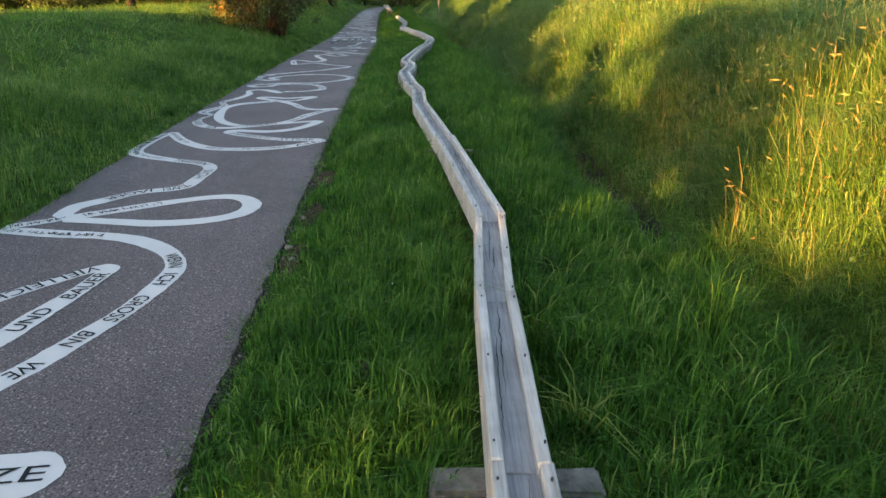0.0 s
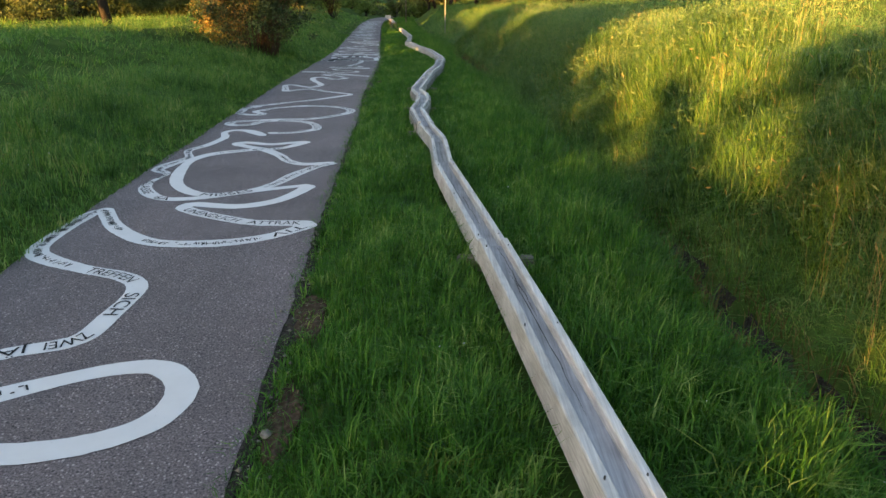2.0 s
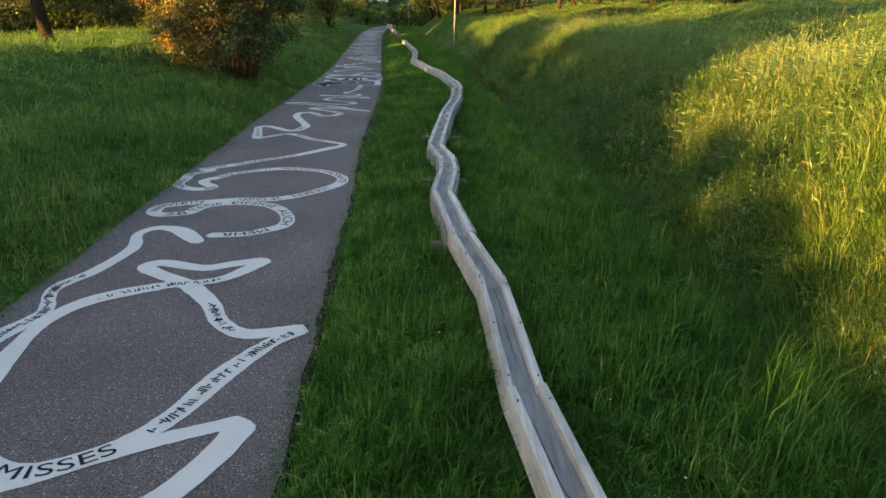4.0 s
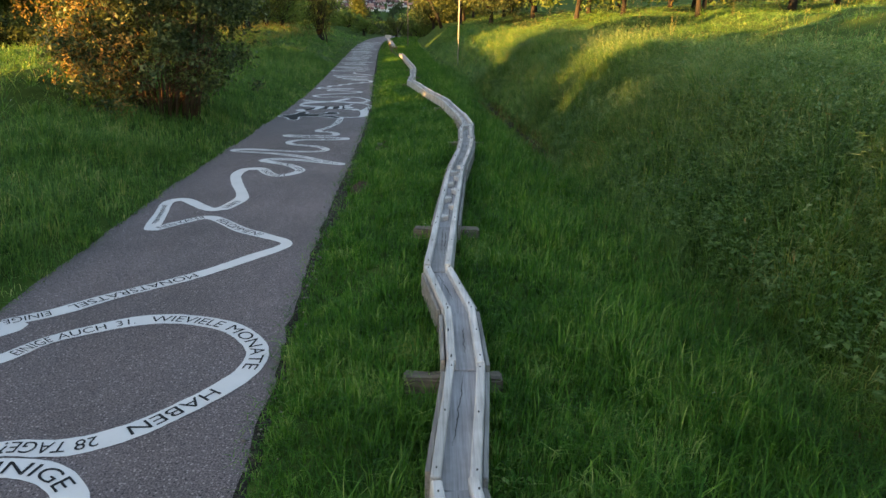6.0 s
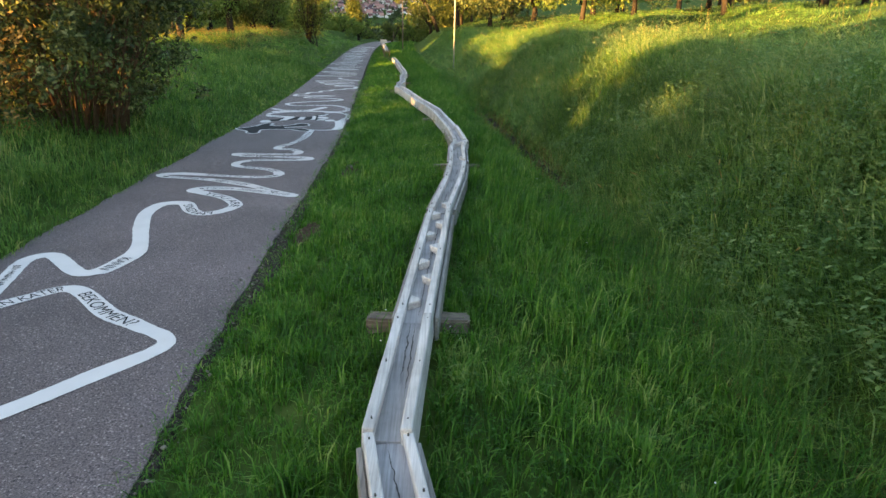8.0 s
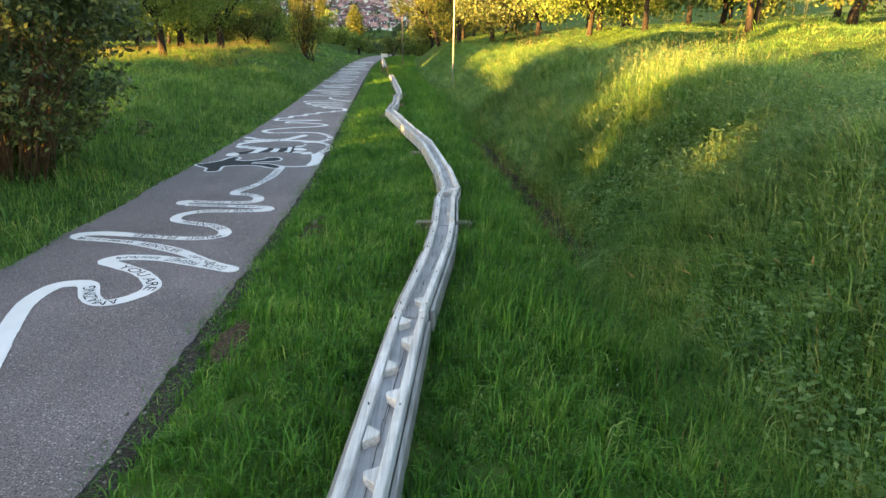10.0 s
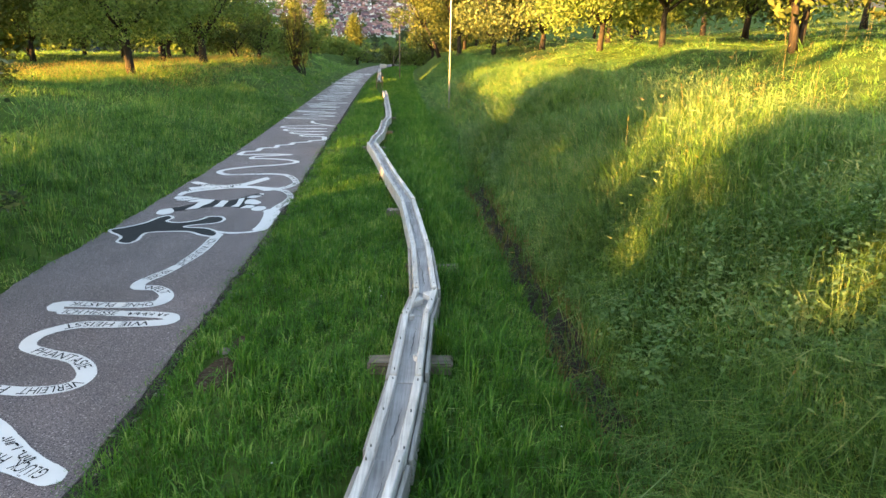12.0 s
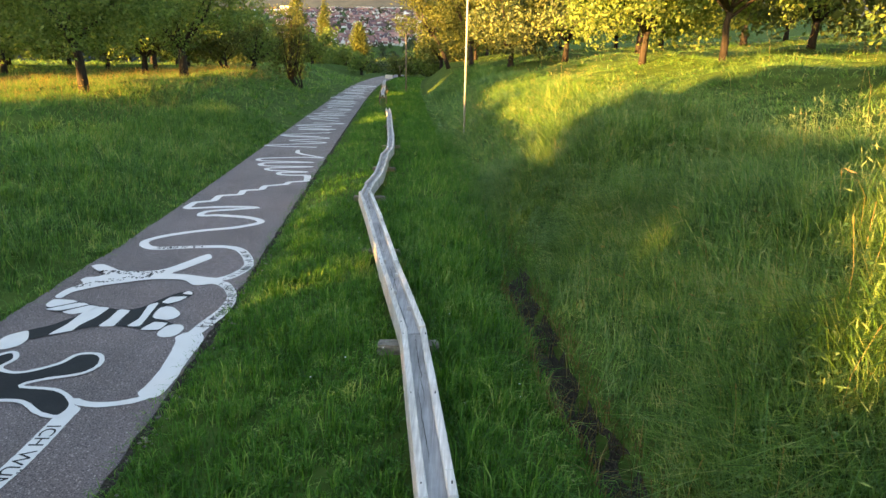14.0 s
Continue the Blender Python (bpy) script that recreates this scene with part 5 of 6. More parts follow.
def stone_box(x, y):
    """A low pale stone basin with a hollow top."""
    bm = bmesh.new()
    bmesh.ops.create_cube(bm, size=1.0)
    bmesh.ops.scale(bm, vec=(0.66, 0.45, 0.42), verts=bm.verts)
    top = max(bm.faces, key=lambda f: f.calc_center_median().z)
    inner = bmesh.ops.inset_region(bm, faces=[top], thickness=0.07)
    bmesh.ops.translate(bm, vec=(0, 0, -0.22), verts=top.verts)
    bmesh.ops.bevel(bm, geom=[e for e in bm.edges if e.calc_length() > 0.3], offset=0.025, segments=2, affect="EDGES")
    for v in bm.verts:
        v.co += noise.noise_vector(v.co * 5) * 0.012
    ob = part("stone_basin", bm, PALE_STONE)
    ob.location = (x, y, float(land(x, y)) + 0.18)
    tagged(ob, "pale stone basin beside the end of the path", "basin")


PALE_STONE = plain_material("pale_limestone", [(0.3, (0.42, 0.38, 0.33)), (0.7, (0.6, 0.56, 0.5))], 8, 0.85)
stone_box(-6.5, 89.0)

# ---- the town across the valley ----
def house(seed):
    rr = random.Random(seed)
    h = tagged(empty("house", (0, 0, 0)), "distant house with pale walls and a red tiled roof", "house", "houses of the town")
    bm = bmesh.new()
    vs = [bm.verts.new(v) for v in ((-5, -4, -2), (5, -4, -2), (5, 4, -2), (-5, 4, -2), (-5, -4, 3.6), (5, -4, 3.6), (5, 4, 3.6), (-5, 4, 3.6), (-5, 0, 8.5), (5, 0, 8.5))]
    for f in ((0, 1, 5, 4), (2, 3, 7, 6), (1, 2, 6, 9, 5), (3, 0, 4, 8, 7)):
        bm.faces.new([vs[k] for k in f])
    part("wall", bm, WALL, h)
    bm = bmesh.new()
    for sgn in (1, -1):
        a = [(-5.6, sgn * 4.7, 2.9), (5.6, sgn * 4.7, 2.9), (5.6, 0, 8.85), (-5.6, 0, 8.85)]
        lo = [bm.verts.new(v) for v in a]
        hi = [bm.verts.new((v[0], v[1], v[2] + 0.3)) for v in a]
        bm.faces.new(lo)
        bm.faces.new(hi)
        for k in range(4):
            bm.faces.new((lo[k], lo[(k + 1) % 4], hi[(k + 1) % 4], hi[k]))
    bmesh.ops.recalc_face_normals(bm, faces=bm.faces[:])
    part("roof", bm, ROOF, h)
    for wx in (-3, 0, 3):
        for wz in (-0.2, 2.0):
            bm = bmesh.new()
            bmesh.ops.create_cube(bm, size=1.0)
            bmesh.ops.scale(bm, vec=(1.2, 0.12, 1.4), verts=bm.verts)
            bmesh.ops.translate(bm, vec=(wx, -4.04, wz), verts=bm.verts)
            part("window", bm, PANE, h)
    return h


first = house(1)
r = random.Random(3)
n = 0
for k in range(298):
    y = r.uniform(960, 1560)
    x = -0.13 * y + r.gauss(0, 0.065) * y
    m = Matrix.Translation((x, y, float(land(x, y)) + 0.5)) @ Matrix.Rotation(r.choice((0.2, 0.4, 1.7, -0.5)) + r.uniform(-0.2, 0.2), 4, "Z") @ Matrix.Scale(r.uniform(0.6, 0.95), 4)
    if n == 0:
        first.matrix_world = m
    else:
        copy_thing(first, m)
    n += 1


def far_houses(count, seed):
    """The many roofs of the town between the nearer houses, too small to tell apart."""
    rr = random.Random(seed)
    sets = {"wall": ([], []), "roof": ([], [])}
    for k in range(count):
        y = rr.uniform(980, 1600)
        x = -0.13 * y + rr.gauss(0, 0.06) * y
        z, a, sc = float(land(x, y)), rr.choice((0.2, 0.4, 1.7, -0.5)) + rr.uniform(-0.2, 0.2), rr.uniform(0.55, 0.9)
        ca, sa = math.cos(a) * sc, math.sin(a) * sc
        for nm, vs, fs in (("wall", ((-5, -4, -2), (5, -4, -2), (5, 4, -2), (-5, 4, -2), (-5, -4, 3.6), (5, -4, 3.6), (5, 4, 3.6), (-5, 4, 3.6), (-5, 0, 8.2), (5, 0, 8.2)), ((0, 1, 5, 4), (2, 3, 7, 6), (1, 2, 6, 9, 5), (3, 0, 4, 8, 7))),
                           ("roof", ((-5.5, -4.6, 3.1), (5.5, -4.6, 3.1), (5.5, 0, 8.9), (-5.5, 0, 8.9), (-5.5, 4.6, 3.1), (5.5, 4.6, 3.1)), ((0, 1, 2, 3), (3, 2, 5, 4)))):
            verts, faces = sets[nm]
            o = len(verts)
            verts += [(x + ca * v[0] - sa * v[1], y + sa * v[0] + ca * v[1], z + sc * v[2]) for v in vs]
            faces += [tuple(o + q for q in f) for f in fs]
    for nm, mat in (("wall", FAR_WALL), ("roof", FAR_ROOF)):
        tagged(from_arrays("far_house_" + nm + "s", *sets[nm], mat), "far house " + nm + "s of the town across the valley", "houses", kind="stuff")


def island_material(name, stops):
    m, nt, b = material(name)
    geo = nt.nodes.new("ShaderNodeNewGeometry")
    c = ramp(nt, geo.outputs["Random Per Island"], stops)
    c = mix(nt, 1.0, c, ramp(nt, noise_tex(nt, coords(nt), 0.4, 4), [(0.3, (0.8, 0.8, 0.8)), (0.7, (1.1, 1.1, 1.1))]), "MULTIPLY")
    nt.links.new(c, b.inputs["Base Color"])
    b.inputs["Roughness"].default_value = 0.9
    return m


FAR_WALL = island_material("far_house_render", [(0.0, (0.55, 0.5, 0.5)), (0.4, (0.8, 0.78, 0.77)), (1.0, (0.92, 0.91, 0.9))])
FAR_ROOF = island_material("far_roof_tiles", [(0.0, (0.08, 0.055, 0.075)), (0.5, (0.19, 0.1, 0.105)), (1.0, (0.45, 0.25, 0.22))])
far_houses(520, 9)


def long_hall(x, y, length, turn):
    """A long pale flat-roofed building at the edge of the town."""
    h = tagged(empty("hall", (x, y, float(land(x, y)))), "long pale flat-roofed hall at the edge of the town", "building", "halls")
    for nm, mat, w, d, z0, z1 in (("wall", WALL_PALE, length, 22, -3, 7), ("roof", WALL, length + 1.5, 23.5, 7, 7.9)):
        bm = bmesh.new()
        bmesh.ops.create_cube(bm, size=1.0)
        bmesh.ops.scale(bm, vec=(w, d, z1 - z0), verts=bm.verts)
        bmesh.ops.translate(bm, vec=(0, 0, (z0 + z1) / 2), verts=bm.verts)
        bmesh.ops.bevel(bm, geom=bm.edges[:], offset=0.2, segments=1, affect="EDGES")
        part(nm, bm, mat, h)
    h.rotation_euler = (0, 0, turn)


WALL_PALE = plain_material("pale_hall_sheeting", [(0.3, (0.36, 0.37, 0.4)), (0.7, (0.46, 0.47, 0.5))], 0.2, 0.8, relief=0.1)
for x, y, length, turn in ((-372, 1580, 22, 0.1), (-272, 1590, 40, 0.05), (-200, 1595, 34, -0.1), (-140, 1580, 44, 0.2)):
    long_hall(x, y, length, turn)


def town_trees(seed):
    """Crowns of garden and street trees between the far houses."""
    g = np.random.default_rng(seed)
    cs, rs = [], []
    for k in range(520):
        y = g.uniform(780, 1680)
        x = -0.13 * y + g.normal(0, 0.13) * y
        cs.append((x, y, float(land(x, y)) + 3.0))
        rs.append(g.uniform(3.0, 6.5))
    ob = leaf_cloud("town_trees", cs, rs, 1.4, 1.9, FAR_LEAF, None, seed, 0.9, 0.3)
    tagged(ob, "hazy crowns of trees between the far houses", "trees", kind="stuff")


FAR_LEAF = leaf_material("far_leaves", [(0.1, (0.03, 0.045, 0.03)), (0.5, (0.055, 0.07, 0.045)), (0.9, (0.09, 0.1, 0.055))], 0.3, 0.8, 0.05)
town_trees(77)


def build_hills():
    """Wooded hills that close the valley."""
    for nm, y0, h0, amp, seed in (("backdrop", 1740, 250, 40, 3.0),):
        xs = np.linspace(-2600, 2600, 90)
        ts = np.linspace(0, 1, 14)
        xg, tg = np.meshgrid(xs, ts)
        ridge = h0 + amp * np.sin(xg / 420 + seed) + amp * 0.5 * np.sin(xg / 170 + 2 * seed)
        zg = -10 + ridge * np.sin(tg * math.pi / 2) + 4 * np.sin(xg / 23) * np.sin(tg * 21)
        yg = y0 + tg * 700 + 30 * np.sin(xg / 140)
        idx = np.arange(xg.size).reshape(xg.shape)
        quads = np.stack([idx[:-1, :-1], idx[:-1, 1:], idx[1:, 1:], idx[1:, :-1]], -1).reshape(-1, 4)
        ob = fast_mesh(nm, np.stack([xg, yg, zg], -1).reshape(-1, 3), quads.ravel(), np.arange(len(quads)) * 4, WOODS_HAZED)
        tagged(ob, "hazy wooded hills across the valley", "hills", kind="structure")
    # the near side of the valley, an unseen wooded ridge added to keep the evening sun off the town
    us, ws = np.linspace(-1500, -430, 50), np.linspace(-1, 1, 20)
    ug, wg = np.meshgrid(us, ws)
    ends = smooth(-1500, -1350, ug) * (1 - smooth(-520, -430, ug))
    zg = -25 + 300 * ends * np.cos(wg * math.pi / 2) + 5 * np.sin(ug / 17) * np.sin(wg * 19)
    wv = 60 + wg * 130
    xg, yg = 0.66 * ug + 0.75 * wv, -0.75 * ug + 0.66 * wv
    idx = np.arange(ug.size).reshape(ug.shape)
    quads = np.stack([idx[:-1, :-1], idx[:-1, 1:], idx[1:, 1:], idx[1:, :-1]], -1).reshape(-1, 4)
    ob = fast_mesh("backdrop", np.stack([xg, yg, zg], -1).reshape(-1, 3), quads.ravel(), np.arange(len(quads)) * 4, WOODS_HAZED)
    tagged(ob, "unseen wooded ridge added along the valley side to shade the town", "hills", kind="structure")


build_hills()


# ---- grass ----
def blades(name, x, y, h, w, mat, label, lean=0.45, seed=0, category="grass", sink=0.015, droop=1.0, tuft=0.0, per=14, far=False, comb=0.0):
    """Bent grass blades at the given places; tuft > 0 gathers them into tussocks that spread outwards."""
    g = np.random.default_rng(seed)
    n = len(x)
    a = g.uniform(0, 2 * np.pi, n)
    if tuft:
        pick = g.random(n) < 0.75
        heads = g.integers(0, n, max(1, n // per))
        c = heads[g.integers(0, len(heads), n)]
        r = tuft * np.sqrt(g.random(n))
        ok = pick
        x, y = np.where(ok, x[c] + r * np.cos(a), x), np.where(ok, y[c] + r * np.sin(a), y)
        h = np.where(ok, h[c] * (0.55 + 0.65 * g.random(n)), h)
        a = a + g.normal(0, 0.5, n)
        s = x - edge(y)
        h = np.where((s > trim(y) + 0.01) | (s < -PATH_W + overgrown(y) + 0.04), h, 0.004)
        for s0, y0, rs, ry in BARE:
            h = np.where(np.hypot((s - s0) / rs, (y - y0) / ry) < 0.7, h * 0.5, h)
    z = land(x, y) - sink
    wind = g.normal(0.12, 0.1, n)
    if comb:
        drift = 2.2 + 1.3 * np.sin(0.55 * x + 0.9 * np.sin(0.6 * y)) + 1.0 * np.sin(0.8 * y + 1.7 * np.sin(0.9 * x))
        a = np.where(g.random(n) < comb, drift + g.normal(0, 0.55, n), a)
    ln = lean * g.uniform(0.2, 1.4, n) * h
    dx, dy = np.cos(a) * ln + wind * h * 0.5, np.sin(a) * ln
    b = a + g.uniform(0.9, 2.2, n)
    wx, wy = np.cos(b) * w * 0.5, np.sin(b) * w * 0.5
    o = np.stack([x, y, z], 1)
    mid = o + np.stack([dx * 0.3, dy * 0.3, h * 0.62], 1)
    tip = o + np.stack([dx * 1.15, dy * 1.15, h * (1 - 0.5 * droop * (0.3 + 0.7 * g.random(n)) * np.minimum(1.3, ln / (h + 1e-6)))], 1)
    wv = np.stack([wx, wy, np.zeros(n)], 1)
    if far:
        v = np.stack([o - wv, o + wv, tip], 1).reshape(-1, 3)
        return tagged(fast_mesh(name, v, np.arange(3 * n), np.arange(n) * 3, mat), label, category, kind="stuff")
    v = np.stack([o - wv, o + wv, mid + wv * 0.8, mid - wv * 0.8, tip], 1).reshape(-1, 3)
    i = np.arange(n)[:, None] * 5
    loops = (i + np.array([[0, 1, 2, 3, 3, 2, 4]])).ravel()
    starts = (np.arange(n)[:, None] * 7 + np.array([[0, 4]])).ravel()
    ob = fast_mesh(name, v, loops, starts, mat)
    return tagged(ob, label, category, kind="stuff")


def scatter(n, s0, s1, y0, y1, seed, near=1.0):
    """Random places by distance from the path's edge; near > 1 puts more of them at the start."""
    g = np.random.default_rng(seed)
    y = y0 + (y1 - y0) * g.random(n) ** near
    s = s0 + (s1 - s0) * g.random(n)
    return s, y, g


def clump(x, y, f=1.0, seed=0.0):
    return 0.5 + 0.5 * np.sin(2.3 * f * x + 1.1 * np.sin(1.7 * f * y + seed)) * np.sin(1.9 * f * y + 1.3 * np.sin(2.1 * f * x + seed))


def keep_run_clear(x, y):
    rx = np.interp(y, [p[1] for p in RUN] + [p[1] for p in FAR_RUN], [p[0] for p in RUN] + [p[0] for p in FAR_RUN])
    clear = (np.abs(x - rx) > 0.15) | (y > 70)
    for yy, cx, long, deep, stone in SUPPORTS:
        if yy == 6.98 or yy > 29:
            continue
        clear &= ~((np.abs(y - yy + 0.08) < deep / 2 + 0.06) & (np.abs(x - cx) < long / 2 + 0.01))
    return clear


# small worn places where bare earth shows in the verge
BARE = ((0.24, 20.3, 0.17, 0.42), (0.42, 23.15, 0.17, 0.38), (0.12, 6.2, 0.14, 0.45), (0.12, 5.0, 0.11, 0.4), (0.1, 3.9, 0.1, 0.35), (0.46, 23.7, 0.07, 0.14), (0.75, 2.2, 0.08, 0.12))
DIRT = plain_material("brown_bare_earth", [(0.3, (0.03, 0.02, 0.013)), (0.52, (0.065, 0.045, 0.03)), (0.75, (0.14, 0.105, 0.075))], 30, 0.95, relief=1.0, dist=0.02, gloss=0.05)


def worn_place(s0, y0, rs, ry, seed):
    verts, faces = [], []
    rings, sides = 5, 22
    for i in range(rings + 1):
        for j in range(sides):
            a = 2 * math.pi * j / sides
            f = i / rings * (1 + 0.35 * noise.noise((2 * math.cos(a), 2 * math.sin(a), seed)))
            y = y0 + ry * f * math.sin(a)
            x = float(edge(y)) + s0 + rs * f * math.cos(a)
            verts.append((x, y, float(land(x, y)) + (0.022 if i < rings else -0.02) + 0.018 * noise.noise((x * 25, y * 25, seed))))
    for i in range(rings):
        for j in range(sides):
            k = (j + 1) % sides
            faces.append((i * sides + j, i * sides + k, (i + 1) * sides + k, (i + 1) * sides + j))
    tagged(from_arrays("bare_earth", verts, faces, DIRT), "brown bare earth showing in the worn grass verge", "soil", kind="structure")


for k, (s0, y0, rs, ry) in enumerate(BARE):
    worn_place(s0, y0, rs, ry, k * 3.7)


def not_worn(s, y, g):
    ok = np.ones(len(s), bool)
    for s0, y0, rs, ry in BARE:
        d = np.hypot((s - s0) / rs, (y - y0) / ry)
        ok &= (d > 0.95) | (g.random(len(s)) < 0.14 + 0.4 * (d > 0.6))
    return ok


# mown verge with the run
for k, (n, y0, y1, wd) in enumerate(((235000, -0.3, 16, 0.0068), (130000, 16, 34, 0.0078), (45000, 34, 62, 0.012), (9000, 62, 90, 0.03))):
    s, y, g = scatter(n, -0.1, 2.9, y0, y1, 300 + k)
    s = s + ditch_wander(y) * smooth(2.1, 2.85, s)
    x = s + edge(y)
    bare = 0.08 * clump(x * 3, y, 2.0, 2.0) + 0.12 * np.exp(-((y - 19.7) / 1.0) ** 2)
    ok = keep_run_clear(x, y) & (s > (bare * 1.3 + trim(y)) * g.uniform(0.4, 1.2, n)) & not_worn(s, y, g)
    x, y, s, g2 = x[ok], y[ok], s[ok], g.random(ok.sum())
    h = (0.07 + 0.08 * g2 + 0.07 * g2**8) * (0.75 + 0.7 * clump(x, y, 1.3)) * np.interp(y, (0, 9, 17, 30), (1.08, 1.05, 0.95, 0.95)) * (0.6 + 0.5 * smooth(0, 0.5, s)) * (1 + 0.45 * smooth(1.5, 2.6, s)) * (1 - 0.5 * ditch_open(y) * smooth(2.5, 2.85, s - ditch_wander(y)))
    blades("verge_grass", x, y, h, wd * (0.6 + 0.8 * g2), GRASS, "short green grass of the verge beside the path", 0.62, 310 + k, tuft=0.05 if k < 2 else 0.0, per=16, far=k > 1)

# small tufts that hang over the asphalt's edge
s, y, g = scatter(15000, -0.07, 0.2, -0.2, 40, 320)
s = s + trim(y)
x = s + edge(y)
ok = clump(x * 2, y, 3.1, 1.0) > 0.34
h = (0.04 + 0.07 * g.random(len(x)))[ok]
g = np.random.default_rng(321)
blades("verge_grass", x[ok], y[ok], h, 0.006 * g.uniform(0.6, 1.2, ok.sum()), GRASS, "small grass tufts in the crumbled path edge", 1.2, 322)

# long grass of the bank
for k, (n, s0, s1, y0, y1, wd) in enumerate(((160000, 3.2, 6.4, -0.5, 18, 0.0062), (150000, 3.2, 6.4, 18, 36, 0.0066), (55000, 3.0, 7, 36, 64, 0.016), (84000, 6.0, 14, 3, 46, 0.013), (38000, 7, 34, 30, 80, 0.03))):
    s, y, g = scatter(n, s0, s1, y0, y1, 330 + k)
    ok = (s - ditch_wander(y) > 3.27) | (g.random(n) > ditch_open(y))
    s, y, n = s[ok], y[ok], int(ok.sum())
    x = s + edge(y)
    r0 = g.random(n)
    h = (0.17 + 0.2 * r0 + 0.14 * r0**4) * (0.55 + 0.75 * clump(x, y, 0.8, 1.0)) * (0.6 + 0.75 * clump(x, y, 2.7, 3.0)) * (0.35 + 0.65 * smooth(3.2, 3.7, s)) * (1 - 0.55 * smooth(5.8, 7.5, s)) * (1 - 0.55 * ditch_open(y) * (1 - smooth(3.3, 3.9, s - ditch_wander(y))))
    blades("meadow_grass", x, y, h, wd * (0.6 + 0.8 * r0), MEADOW, "long uncut meadow grass on the bank", 1.35, 340 + k, tuft=0.13, per=26, far=k > 1, comb=0.55)

# paler arched blades that stand out of the bank's grass
PALE_BLADE = leaf_material("pale_arched_blades", [(0.1, (0.075, 0.165, 0.055)), (0.5, (0.15, 0.255, 0.095)), (1.0, (0.3, 0.37, 0.17))], 0.4, 0.7)
s, y, g = scatter(34000, 3.35, 6.6, -0.5, 36, 395)
x = s + edge(y)
blades("meadow_grass", x, y, g.uniform(0.22, 0.46, len(x)) * (0.6 + 0.6 * clump(x, y, 0.8, 1.0)), g.uniform(0.004, 0.0105, len(x)), PALE_BLADE, "pale arched blades of long grass on the bank", 1.05, 396, tuft=0.1, per=9, comb=0.35, droop=1.4)

# long grass on the other side of the path
for k, (n, s0, s1, y0, y1, wd) in enumerate(((50000, -4.6, -2.3, 2.0, 22, 0.0072), (42000, -5.2, -2.15, 22, 46, 0.0095), (36000, -11, -4.6, 6, 46, 0.015), (25000, -14, -2.2, 46, 85, 0.024), (30000, -40, -10, 14, 90, 0.04))):
    s, y, g = scatter(n, s0, s1, y0, y1, 350 + k)
    x = s + edge(y)
    r0 = g.random(n)
    h = (0.16 + 0.22 * r0) * (0.75 + 0.6 * clump(x, y, 0.7, 4.0)) * (0.4 + 0.6 * smooth(-2.35, -3.0, s))
    blades("meadow_grass", x, y, h, wd * (0.6 + 0.8 * r0), MEADOW, "green meadow grass beside the path", 0.95, 360 + k, tuft=0.1, per=18, far=k > 1)

# dry brown grass hanging into the ditch
s, y, g = scatter(15000, 2.86, 3.28, 0, 42, 380)
x = s + edge(y) + ditch_wander(y)
ok = (clump(x, y, 0.6, 7.0) > 0.2) & (g.random(len(x)) < 0.25 + 0.75 * ditch_open(y)) & ((np.abs(s - 3.07) > 0.13) | (g.random(len(x)) < 0.16))
blades("ditch_grass", x[ok], y[ok], 0.1 + 0.2 * g.random(ok.sum()), 0.005 + 0.004 * g.random(ok.sum()), DRY, "brown dry grass along the dark ditch", 0.9, 381)
s, y, g = scatter(18000, 2.8, 3.32, 0, 44, 382)
x = s + edge(y) + ditch_wander(y)
ok = (np.abs(s - 3.07) > 0.15) | (clump(x * 0.2, y, 1.4, 3.0) > 0.82) | (g.random(len(x)) > ditch_open(y))
blades("ditch_grass", x[ok], y[ok], (0.1 + 0.17 * g.random(ok.sum())) * (1.6 - 0.6 * ditch_open(y[ok])), 0.004 + 0.003 * g.random(ok.sum()), GRASS, "green grass hanging over the narrow ditch", 1.1, 383)


